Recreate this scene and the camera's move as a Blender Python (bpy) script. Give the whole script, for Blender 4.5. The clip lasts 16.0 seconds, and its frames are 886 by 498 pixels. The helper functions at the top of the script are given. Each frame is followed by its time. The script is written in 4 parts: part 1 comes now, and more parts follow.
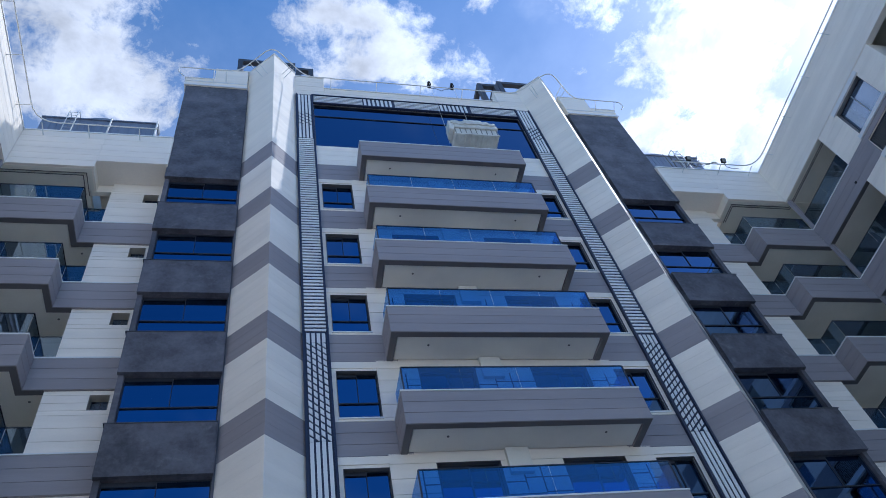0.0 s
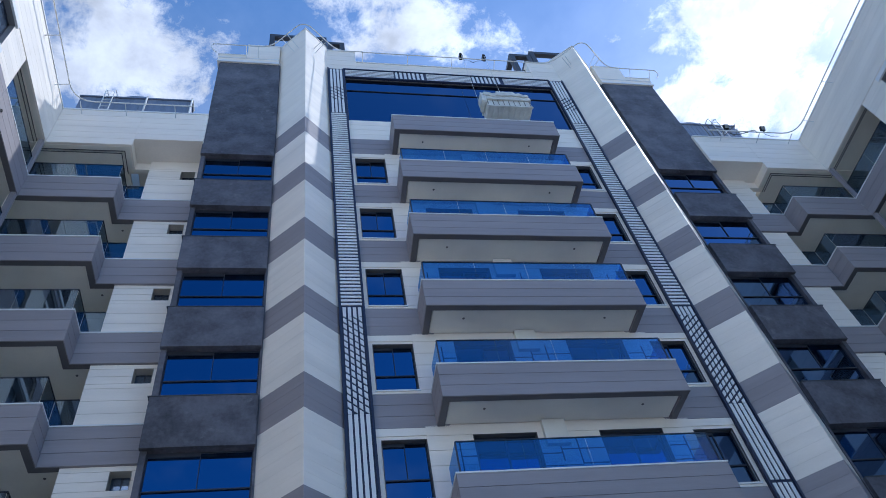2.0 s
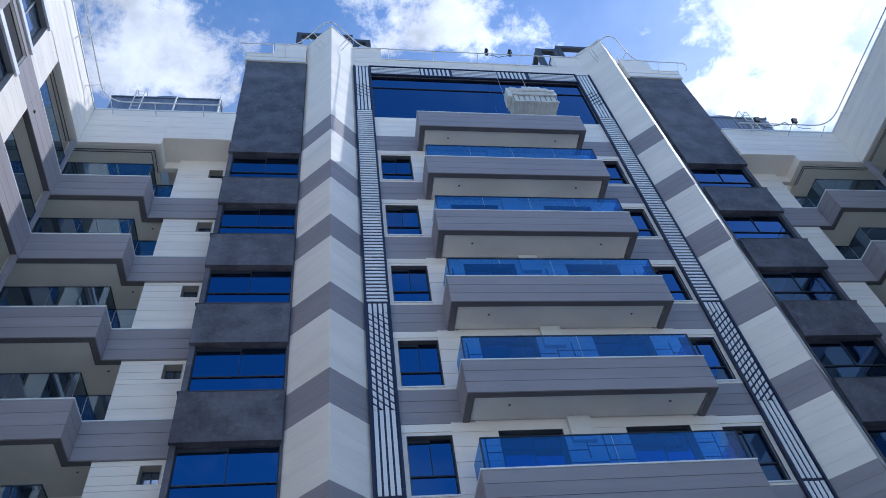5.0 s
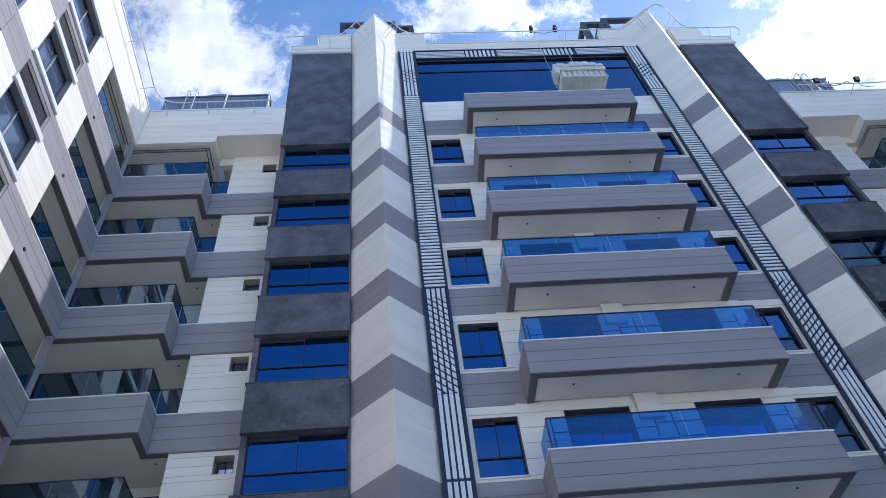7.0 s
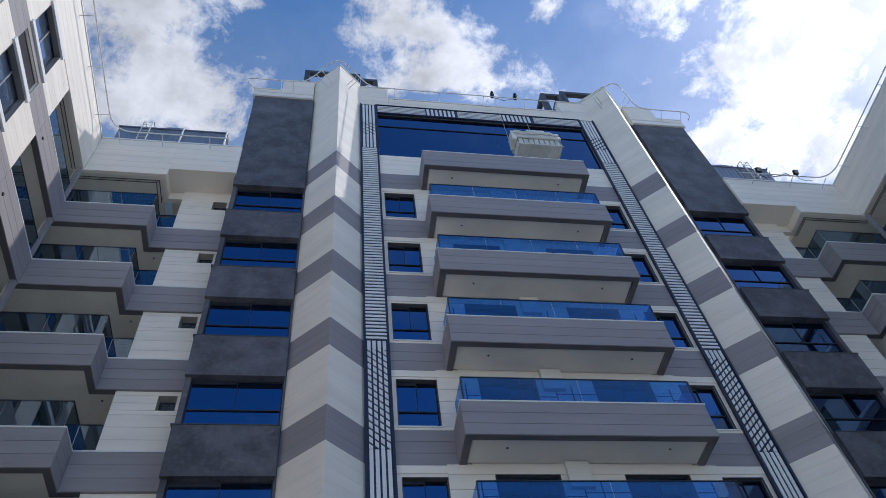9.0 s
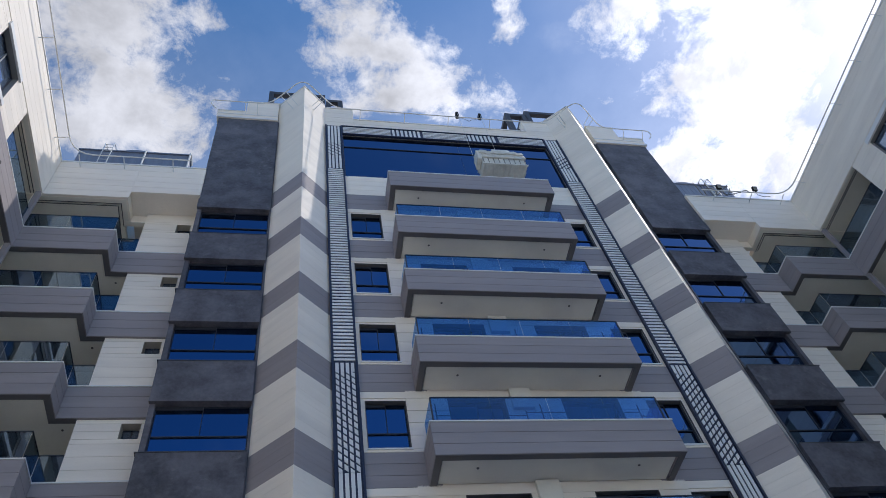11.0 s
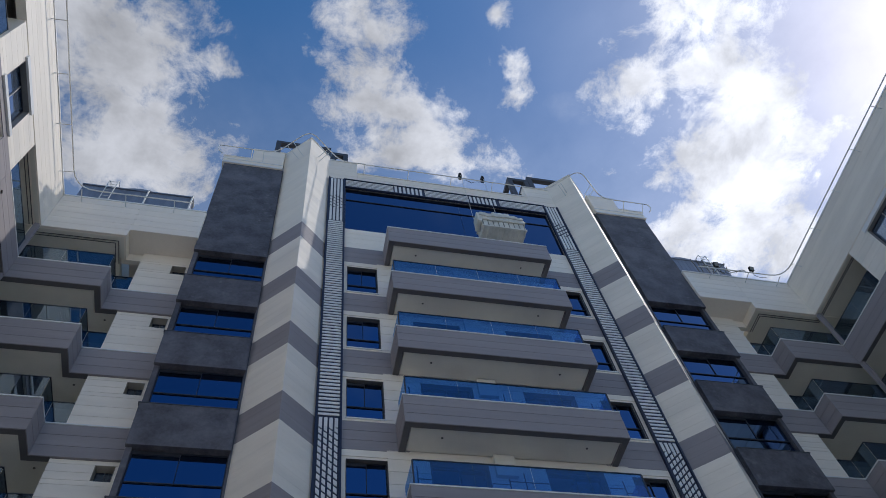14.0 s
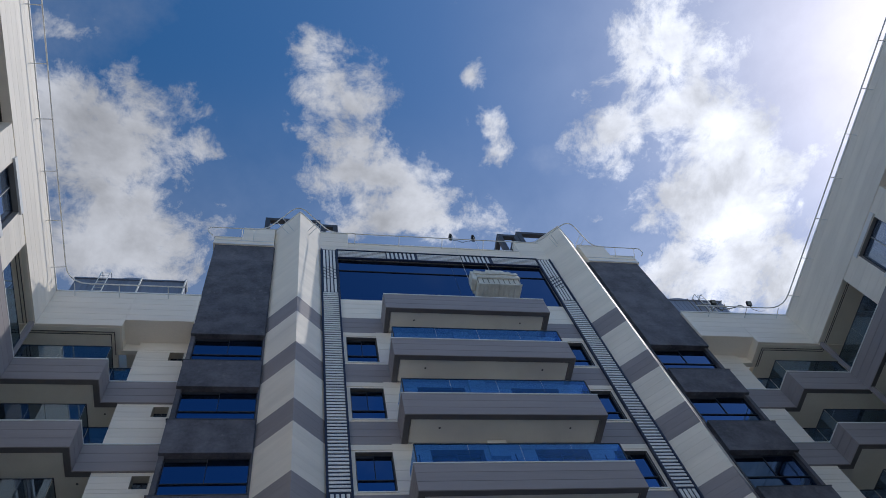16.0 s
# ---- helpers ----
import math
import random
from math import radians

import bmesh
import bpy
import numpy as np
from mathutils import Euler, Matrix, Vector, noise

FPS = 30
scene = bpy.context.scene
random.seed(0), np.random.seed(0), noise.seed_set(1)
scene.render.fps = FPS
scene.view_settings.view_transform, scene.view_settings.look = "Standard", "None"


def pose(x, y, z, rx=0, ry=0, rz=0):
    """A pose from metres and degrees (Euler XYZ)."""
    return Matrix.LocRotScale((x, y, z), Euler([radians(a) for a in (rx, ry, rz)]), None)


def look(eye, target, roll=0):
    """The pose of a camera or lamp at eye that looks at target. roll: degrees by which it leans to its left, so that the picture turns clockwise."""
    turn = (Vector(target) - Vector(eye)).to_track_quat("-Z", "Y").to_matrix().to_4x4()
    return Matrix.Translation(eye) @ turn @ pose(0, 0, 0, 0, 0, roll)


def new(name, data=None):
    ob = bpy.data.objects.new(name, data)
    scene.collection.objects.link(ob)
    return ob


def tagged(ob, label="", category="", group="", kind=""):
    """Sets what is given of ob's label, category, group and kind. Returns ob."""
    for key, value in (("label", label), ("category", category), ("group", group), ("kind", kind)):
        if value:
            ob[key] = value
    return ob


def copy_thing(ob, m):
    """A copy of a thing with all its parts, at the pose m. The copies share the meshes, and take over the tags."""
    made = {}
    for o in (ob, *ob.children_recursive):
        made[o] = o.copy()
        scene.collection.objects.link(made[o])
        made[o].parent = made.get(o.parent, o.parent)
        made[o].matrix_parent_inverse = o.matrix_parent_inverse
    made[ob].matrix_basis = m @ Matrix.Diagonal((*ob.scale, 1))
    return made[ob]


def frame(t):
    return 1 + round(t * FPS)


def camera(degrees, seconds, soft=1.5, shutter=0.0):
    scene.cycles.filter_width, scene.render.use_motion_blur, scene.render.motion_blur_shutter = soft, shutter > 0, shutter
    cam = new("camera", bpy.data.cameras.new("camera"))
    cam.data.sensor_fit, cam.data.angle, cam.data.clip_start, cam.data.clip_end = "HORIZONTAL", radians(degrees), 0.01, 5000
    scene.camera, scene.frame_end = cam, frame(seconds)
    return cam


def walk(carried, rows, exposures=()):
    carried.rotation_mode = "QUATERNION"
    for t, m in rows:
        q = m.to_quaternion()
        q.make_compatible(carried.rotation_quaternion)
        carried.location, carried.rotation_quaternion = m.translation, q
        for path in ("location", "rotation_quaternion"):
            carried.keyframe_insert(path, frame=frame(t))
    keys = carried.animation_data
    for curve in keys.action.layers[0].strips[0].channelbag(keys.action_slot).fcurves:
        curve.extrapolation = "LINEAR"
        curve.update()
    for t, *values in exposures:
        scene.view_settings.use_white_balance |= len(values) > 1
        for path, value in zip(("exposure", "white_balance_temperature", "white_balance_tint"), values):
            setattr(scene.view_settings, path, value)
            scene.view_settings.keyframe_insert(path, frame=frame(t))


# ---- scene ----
# camera: held by hand at eye height in the courtyard, turning as it looks up
cam = camera(61.04, 16.0, soft=0.85)
PATH = [
    (0, -6.732, 0.706, 1.458, 142.94, 9.59, -9.29),
    (0.5, -6.788, 0.676, 1.456, 142.48, 9.26, -8.88),
    (1, -6.788, 0.692, 1.459, 141.95, 8.86, -8.19),
    (1.5, -6.801, 0.688, 1.469, 141.55, 8.33, -7.67),
    (2, -6.793, 0.681, 1.477, 141.15, 8.01, -7.29),
    (2.5, -6.792, 0.684, 1.467, 140.98, 7.82, -7.14),
    (3, -6.773, 0.669, 1.467, 140.91, 7.53, -6.87),
    (5.5, -6.644, 0.684, 1.481, 141.17, 5.86, -4.73),
    (6, -6.628, 0.704, 1.489, 141.30, 5.80, -1.56),
    (6.5, -6.676, 0.712, 1.490, 140.97, 5.40, -0.87),
    (7, -6.780, 0.721, 1.515, 140.29, 5.22, -0.95),
    (7.5, -6.801, 0.716, 1.499, 139.81, 4.86, -2.50),
    (8, -6.799, 0.718, 1.488, 141.61, 5.10, -5.76),
    (8.5, -6.793, 0.727, 1.465, 142.81, 5.12, -6.82),
    (9, -6.778, 0.744, 1.482, 143.98, 5.45, -7.23),
    (9.5, -6.772, 0.746, 1.497, 144.51, 6.17, -7.35),
    (12, -6.803, 0.720, 1.476, 145.60, 8.42, -8.24),
    (12.5, -6.799, 0.730, 1.476, 145.48, 8.44, -8.04),
    (13, -6.778, 0.759, 1.492, 145.41, 8.09, -8.38),
    (13.5, -6.729, 0.743, 1.530, 148.91, 5.67, -12.25),
    (14, -6.728, 0.719, 1.532, 149.41, 6.05, -11.44),
    (14.5, -6.750, 0.708, 1.525, 150.89, 6.77, -10.12),
    (15, -6.786, 0.694, 1.521, 152.80, 7.71, -8.30),
    (15.5, -6.811, 0.709, 1.528, 153.65, 8.35, -7.56),
    (16, -6.829, 0.691, 1.551, 154.60, 8.94, -7.20),
]
EXPOSURE = [(0, 0.66, 5500, 12), (3, 0.73, 5400, 12), (5.5, 0.78, 5580, 13), (7, 0.98, 5750, 14), (7.5, 0.94, 5750, 13), (8, 0.70, 5950, 13), (9, 0.47, 6100, 13), (12, 0.54, 6350, 14),
            (13, 0.55, 6350, 14), (13.5, 0.30, 6300, 13), (14.5, 0.08, 6250, 12), (16, 0.0, 6200, 12)]
walk(cam, [(t, pose(*p)) for t, *p in PATH], EXPOSURE)

# ---- light ----
SUN = Vector((1.0, 0.05, 1.0)).normalized()
sun = new("sun", bpy.data.lights.new("sun", "SUN"))
sun.data.energy, sun.data.angle, sun.data.color = 1.6, radians(0.6), (1.0, 0.93, 0.82)
sun.matrix_world = look((40, 2, 42), (39, 1.95, 41))

world = bpy.data.worlds.new("sky")
scene.world = world
world.use_nodes = True
WT = world.node_tree
WT.nodes.clear()


class Net:
    """Short way of writing a node tree."""

    def __init__(self, tree):
        self.t = tree

    def node(self, kind, **props):
        n = self.t.nodes.new(kind)
        for k, v in props.items():
            setattr(n, k, v)
        return n

    def put(self, sock, v):
        if hasattr(v, "is_output"):
            self.t.links.new(v, sock)
        elif v is not None:
            sock.default_value = v

    def math(self, op, a, b=None, c=None, clamp=False):
        n = self.node("ShaderNodeMath", operation=op, use_clamp=clamp)
        for i, v in enumerate((a, b, c)):
            self.put(n.inputs[i], v)
        return n.outputs[0]

    def vec(self, op, a, b=None):
        n = self.node("ShaderNodeVectorMath", operation=op)
        self.put(n.inputs[0], a)
        self.put(n.inputs[1], b)
        return n.outputs["Value"] if op in ("LENGTH", "DOT_PRODUCT", "DISTANCE") else n.outputs[0]

    def noise(self, vector, scale, detail=4.0, rough=0.55, distort=0.0):
        n = self.node("ShaderNodeTexNoise")
        self.put(n.inputs["Vector"], vector)
        n.inputs["Scale"].default_value, n.inputs["Detail"].default_value = scale, detail
        n.inputs["Roughness"].default_value, n.inputs["Distortion"].default_value = rough, distort
        return n.outputs["Fac"]

    def ramp(self, fac, lo, hi, to_lo=0.0, to_hi=1.0, smooth=False):
        n = self.node("ShaderNodeMapRange", interpolation_type="SMOOTHSTEP" if smooth else "LINEAR")
        for name, v in (("Value", fac), ("From Min", lo), ("From Max", hi), ("To Min", to_lo), ("To Max", to_hi)):
            self.put(n.inputs[name], v)
        return n.outputs[0]

    def mix(self, fac, a, b, blend="MIX"):
        n = self.node("ShaderNodeMix", data_type="RGBA", blend_type=blend)
        self.put(n.inputs[0], fac)
        self.put(n.inputs[6], a)
        self.put(n.inputs[7], b)
        return n.outputs[2]


W = Net(WT)
sky = W.node("ShaderNodeTexSky", sky_type="NISHITA", sun_disc=False)
sky.sun_elevation = math.asin(SUN.z)
sky.sun_rotation = math.atan2(SUN.x, SUN.y)
sky.air_density, sky.dust_density, sky.ozone_density = 1.0, 0.8, 2.0
way = W.node("ShaderNodeTexCoord").outputs["Generated"]
sep = W.node("ShaderNodeSeparateXYZ")
W.put(sep.inputs[0], way)
up = W.math("MAXIMUM", sep.outputs[2], 0.06)
flat = W.node("ShaderNodeCombineXYZ")
W.put(flat.inputs[0], W.math("DIVIDE", sep.outputs[0], up))
W.put(flat.inputs[1], W.math("DIVIDE", sep.outputs[1], up))
plane = flat.outputs[0]
# cloud banks on the sky's plane: middle x, y, half width, half depth
BANKS = [
    (-0.25, 0.34, 0.125, 0.12), (-0.24, 0.47, 0.145, 0.11), (-0.117, 0.336, 0.047, 0.03), (-0.279, 0.173, 0.046, 0.028),
    (0.018, 0.185, 0.054, 0.046), (0.045, 0.249, 0.068, 0.06), (0.062, 0.314, 0.078, 0.055), (0.105, 0.365, 0.115, 0.06),
    (0.165, 0.411, 0.15, 0.05), (0.24, 0.216, 0.027, 0.034), (0.258, 0.28, 0.034, 0.04), (0.44, 0.25, 0.072, 0.082),
    (0.51, 0.12, 0.11, 0.07), (0.59, 0.25, 0.14, 0.088), (0.65, 0.35, 0.16, 0.115), (0.68, 0.47, 0.17, 0.095),
    # from x -1.1 on: unseen banks, added to throw fill light on the facade
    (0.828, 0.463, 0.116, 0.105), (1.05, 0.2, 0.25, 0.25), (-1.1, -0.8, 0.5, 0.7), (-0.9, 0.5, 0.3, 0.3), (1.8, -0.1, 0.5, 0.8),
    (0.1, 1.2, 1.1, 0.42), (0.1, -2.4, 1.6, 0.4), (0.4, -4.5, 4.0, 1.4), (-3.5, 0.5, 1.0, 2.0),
]
warp = W.node("ShaderNodeTexNoise")
warp.inputs["Scale"].default_value, warp.inputs["Detail"].default_value = 8.0, 4.0
W.put(warp.inputs["Vector"], plane)
bent = W.vec("ADD", plane, W.vec("MULTIPLY", W.vec("SUBTRACT", warp.outputs["Color"], (0.5, 0.5, 0.5)), (0.14, 0.14, 0.0)))
bank = 0.0
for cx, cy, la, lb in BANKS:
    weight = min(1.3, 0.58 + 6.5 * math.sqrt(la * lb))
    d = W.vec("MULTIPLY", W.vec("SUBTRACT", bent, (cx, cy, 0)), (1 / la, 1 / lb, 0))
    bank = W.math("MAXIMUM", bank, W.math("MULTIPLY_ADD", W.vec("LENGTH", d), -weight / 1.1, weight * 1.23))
fine = W.noise(plane, 13.0, 12.0, 0.7, 0.22)
wisp = W.noise(plane, 2.6, 7.0, 0.6)
cover = W.math("ADD", W.math("MINIMUM", bank, 1.35), W.math("MULTIPLY", W.math("SUBTRACT", fine, 0.51), 2.7))
cloud = W.math("MAXIMUM", W.ramp(cover, 0.30, 1.04, smooth=True), W.ramp(wisp, 0.52, 0.80, 0.0, 0.36))
near_sun = W.ramp(W.vec("DISTANCE", plane, (SUN.x / SUN.z, SUN.y / SUN.z, 0)), 0.2, 1.2, 1.0, 0.0, smooth=True)
veil = W.ramp(near_sun, 0.3, 1.0, 0.0, 0.18)
sep2 = W.node("ShaderNodeSeparateXYZ")
W.put(sep2.inputs[0], plane)
haze = W.ramp(sep2.outputs[1], 0.18, 0.6, 0.0, 0.24, smooth=True)
cloud = W.math("MAXIMUM", W.math("MAXIMUM", cloud, veil), haze)
body = W.noise(plane, 7.0, 8.0, 0.6, 0.15)
shade = W.math("MULTIPLY", W.ramp(body, 0.36, 0.62, 2.8, 4.85), W.math("MULTIPLY_ADD", near_sun, 1.2, 1.0))
white = W.node("ShaderNodeCombineColor")
for i, k in enumerate((0.98, 1.01, 1.07)):
    W.put(white.inputs[i], W.math("MULTIPLY", shade, k))
deep = W.node("ShaderNodeHueSaturation")
deep.inputs["Hue"].default_value = 0.497
deep.inputs["Saturation"].default_value, deep.inputs["Value"].default_value = 1.34, 1.0
W.put(deep.inputs["Color"], sky.outputs[0])
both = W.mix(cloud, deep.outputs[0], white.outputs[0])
back = W.node("ShaderNodeBackground")
W.put(back.inputs[0], both)
back.inputs[1].default_value = 0.115
W.put(W.node("ShaderNodeOutputWorld").inputs[0], back.outputs[0])

# ---- materials ----


def material(name, colour, rough=0.6, metal=0.0, grain=30.0, spread=0.06, bump=0.15, patch=0.7, piece=0.05, streak=(1, 1, 1), ior=1.45):
    """A painted or cast surface: fine grain, broad stains, a small change from piece to piece."""
    m = bpy.data.materials.new(name)
    m.use_nodes = True
    n = Net(m.node_tree)
    b = m.node_tree.nodes["Principled BSDF"]
    at = n.node("ShaderNodeNewGeometry").outputs["Position"]
    at2 = n.vec("MULTIPLY", at, streak)
    g = n.noise(at2, grain, 5.0, 0.6)
    p = n.noise(at2, patch, 5.0, 0.6)
    own = n.node("ShaderNodeObjectInfo").outputs["Random"]
    k = n.math("ADD", n.ramp(g, 0.3, 0.7, -spread * 0.5, spread * 0.5), n.ramp(p, 0.36, 0.64, -spread, spread))
    k = n.math("ADD", n.math("ADD", k, 1.0), n.ramp(own, 0, 1, -piece, piece))
    c = n.node("ShaderNodeVectorMath", operation="SCALE")
    c.inputs[0].default_value = colour
    n.put(c.inputs[3], k)
    n.put(b.inputs["Base Color"], c.outputs[0])
    n.put(b.inputs["Roughness"], n.ramp(p, 0.2, 0.8, rough - 0.08, min(1.0, rough + 0.08)))
    b.inputs["Metallic"].default_value = metal
    b.inputs["IOR"].default_value = ior
    bp = n.node("ShaderNodeBump")
    bp.inputs["Strength"].default_value, bp.inputs["Distance"].default_value = bump, 0.01
    n.put(bp.inputs["Height"], g)
    n.put(b.inputs["Normal"], bp.outputs[0])
    return m


WHITE = material("white cladding", (0.87, 0.805, 0.71), 0.5, spread=0.045, piece=0.025, streak=(0.5, 0.5, 3))
GREY = material("grey cladding", (0.30, 0.277, 0.289), 0.55, spread=0.06, piece=0.04, grain=12, streak=(0.4, 0.4, 5))
DARK = material("dark stone panel", (0.102, 0.100, 0.116), 0.6, spread=0.34, patch=1.3, piece=0.10, grain=9)


def blotched(m, colour, scale, low, high, most):
    """Pale lime and dust marks of uneven size over a surface."""
    n = Net(m.node_tree)
    b = m.node_tree.nodes["Principled BSDF"]
    at = n.node("ShaderNodeNewGeometry").outputs["Position"]
    spot = n.ramp(n.noise(at, scale, 6.0, 0.62, 0.4), low, high, 0.0, 1.0, smooth=True)
    where = n.ramp(n.noise(at, scale * 0.3, 3.0, 0.5), 0.42, 0.62)
    base = b.inputs["Base Color"].links[0].from_socket
    n.put(b.inputs["Base Color"], n.mix(n.math("MULTIPLY", n.math("MULTIPLY", spot, where), most), base, (*colour, 1)))


blotched(DARK, (0.24, 0.235, 0.24), 3.2, 0.54, 0.74, 0.55)
SOFFIT = material("cream painted render", (0.80, 0.77, 0.685), 0.7, spread=0.05, piece=0.0)
CAP = material("white metal capping", (0.78, 0.78, 0.77), 0.4, spread=0.03)
SEAL = material("dark joint sealant", (0.045, 0.047, 0.055), 0.7, spread=0.08)
NAVY = material("navy powder-coated steel", (0.026, 0.032, 0.066), 0.45, spread=0.1)
ALU = material("dark aluminium frame", (0.042, 0.047, 0.062), 0.4, 0.3, spread=0.1)
STEEL = material("painted white pipe", (0.70, 0.70, 0.68), 0.4, spread=0.06)
BEAM = material("dark grey steel beam", (0.07, 0.072, 0.08), 0.5, 0.2, spread=0.12)
SHEET = material("blue-grey profiled sheet", (0.22, 0.25, 0.32), 0.5, 0.1, spread=0.12, streak=(6, 6, 0.3))
LOUVRE = material("grey louvre slat", (0.44, 0.44, 0.45), 0.5, 0.2, spread=0.1)
CLOTH = material("off-white tarpaulin", (0.62, 0.62, 0.58), 0.75, spread=0.12, patch=2.5, bump=0.5)
SEAM = material("grey tarpaulin seam", (0.22, 0.22, 0.21), 0.7, spread=0.1)
BLACK = material("black plastic", (0.012, 0.012, 0.013), 0.5, spread=0.1)
PAVE = material("courtyard paving", (0.56, 0.54, 0.49), 0.85, spread=0.15, patch=0.3)
ROOFING = material("roof membrane", (0.25, 0.25, 0.25), 0.9, spread=0.15)
# darker than the boards: the shade under their lower edge, put into the colour
LIP_SHADE = material("grey lip with shade in its colour", (0.13, 0.125, 0.13), 0.6, spread=0.08)
REVEAL = material("grey aluminium reveal", (0.13, 0.125, 0.12), 0.5, 0.1, spread=0.08)
SLAT_SHADE = material("near-black shade behind slats", (0.03, 0.03, 0.032), 0.8, spread=0.1)


def glass_material(name, tint, rough, film=1.0):
    """Solar-control glass with a blue mirror film, as seen by day."""
    m = bpy.data.materials.new(name)
    m.use_nodes = True
    n = Net(m.node_tree)
    b = m.node_tree.nodes["Principled BSDF"]
    own = n.node("ShaderNodeObjectInfo").outputs["Random"]
    c = n.node("ShaderNodeVectorMath", operation="SCALE")
    c.inputs[0].default_value = tint
    n.put(c.inputs[3], n.ramp(own, 0, 1, 0.85, 1.15))
    n.put(b.inputs["Base Color"], c.outputs[0])
    b.inputs["Metallic"].default_value, b.inputs["Roughness"].default_value = film, rough
    bp = n.node("ShaderNodeBump")
    bp.inputs["Strength"].default_value, bp.inputs["Distance"].default_value = 0.06, 0.02
    n.put(bp.inputs["Height"], n.noise(n.node("ShaderNodeNewGeometry").outputs["Position"], 1.2, 1.0))
    n.put(b.inputs["Normal"], bp.outputs[0])
    return m


GLASS = glass_material("blue mirror glass", (0.088, 0.155, 0.285), 0.03)
DULL = material("frosted grey glass", (0.20, 0.19, 0.17), 0.35, spread=0.1)


def clear_glass(name, tint, gloss, least=0.03):
    """Tinted balustrade glass: lets the wall behind show, with a clear reflection on top."""
    m = bpy.data.materials.new(name)
    m.use_nodes = True
    n = Net(m.node_tree)
    m.node_tree.nodes.remove(m.node_tree.nodes["Principled BSDF"])
    t = n.node("ShaderNodeBsdfTransparent")
    t.inputs[0].default_value = (*tint, 1)
    g = n.node("ShaderNodeBsdfGlossy")
    g.inputs[0].default_value, g.inputs["Roughness"].default_value = (0.66, 0.85, 1.0, 1), 0.02
    f = n.node("ShaderNodeLayerWeight")
    f.inputs[0].default_value = 0.5
    mx = n.node("ShaderNodeMixShader")
    n.put(mx.inputs[0], n.math("MULTIPLY_ADD", n.math("POWER", f.outputs["Facing"], 3.0), gloss, least))
    n.put(mx.inputs[1], t.outputs[0])
    n.put(mx.inputs[2], g.outputs[0])
    n.put(m.node_tree.nodes["Material Output"].inputs[0], mx.outputs[0])
    return m


RAILGLASS = clear_glass("blue tinted balustrade glass", (0.28, 0.51, 0.84), 0.28, 0.12)
SIDEGLASS = clear_glass("grey tinted balustrade glass", (0.25, 0.32, 0.42), 0.5, 0.12)
WINGGLASS = glass_material("grey-blue wing glass", (0.24, 0.32, 0.46), 0.05, 0.75)
BEIGE = material("beige window lining", (0.40, 0.37, 0.31), 0.7, spread=0.08)
PALE = material("pale aluminium", (0.42, 0.42, 0.42), 0.4, 0.4, spread=0.06)
REVEAL2 = material("grey window surround", (0.24, 0.23, 0.22), 0.55, spread=0.08)

# ---- small building helpers ----
MESHES = {}


def box(bm, x0, x1, y0, y1, z0, z1):
    x0, x1, y0, y1, z0, z1 = min(x0, x1), max(x0, x1), min(y0, y1), max(y0, y1), min(z0, z1), max(z0, z1)
    v = [bm.verts.new(p) for p in ((x0, y0, z0), (x1, y0, z0), (x1, y1, z0), (x0, y1, z0), (x0, y0, z1), (x1, y0, z1), (x1, y1, z1), (x0, y1, z1))]
    for f in ((0, 3, 2, 1), (4, 5, 6, 7), (0, 1, 5, 4), (1, 2, 6, 5), (2, 3, 7, 6), (3, 0, 4, 7)):
        bm.faces.new([v[i] for i in f])


def prism(bm, plan, z0, z1):
    """An upright block on a plan given as corners in order."""
    lo = [bm.verts.new((x, y, z0)) for x, y in plan]
    hi = [bm.verts.new((x, y, z1)) for x, y in plan]
    n = len(plan)
    bm.faces.new(lo[::-1])
    bm.faces.new(hi)
    for i in range(n):
        bm.faces.new((lo[i], lo[(i + 1) % n], hi[(i + 1) % n], hi[i]))
    bmesh.ops.recalc_face_normals(bm, faces=bm.faces)


def rounded(points, radius, steps=5):
    """A polyline with its corners rounded."""
    pts = [Vector(p) for p in points]
    out = [pts[0]]
    for a, b, c in zip(pts, pts[1:], pts[2:]):
        r = min(radius, (a - b).length * 0.49, (c - b).length * 0.49)
        p, q = b + (a - b).normalized() * r, b + (c - b).normalized() * r
        for i in range(steps + 1):
            t = i / steps
            out.append(p * (1 - t) ** 2 + b * 2 * t * (1 - t) + q * t * t)
    return out + [pts[-1]]


def tube(bm, points, r, sides=8):
    pts = [Vector(p) for p in points]
    rings = []
    for i, p in enumerate(pts):
        d = (pts[min(i + 1, len(pts) - 1)] - pts[max(i - 1, 0)]).normalized()
        a = d.cross(Vector((0, 0, 1)) if abs(d.z) < 0.95 else Vector((1, 0, 0))).normalized()
        b = d.cross(a)
        rings.append([bm.verts.new(p + (a * math.cos(k * math.tau / sides) + b * math.sin(k * math.tau / sides)) * r) for k in range(sides)])
    for u, w in zip(rings, rings[1:]):
        for k in range(sides):
            bm.faces.new((u[k], u[(k + 1) % sides], w[(k + 1) % sides], w[k]))
    bm.faces.new(rings[0][::-1])
    bm.faces.new(rings[-1])


def finish(bm, name, mat):
    me = bpy.data.meshes.new(name)
    bm.to_mesh(me)
    bm.free()
    me.materials.append(mat)
    return me


def part(name, bm, mat, parent=None, label=""):
    ob = new(name, finish(bm, name, mat))
    ob.parent = parent
    return tagged(ob, label)


def boxes(name, mat, parent, *dims, label=""):
    bm = bmesh.new()
    for d in dims:
        box(bm, *d)
    return part(name, bm, mat, parent, label)


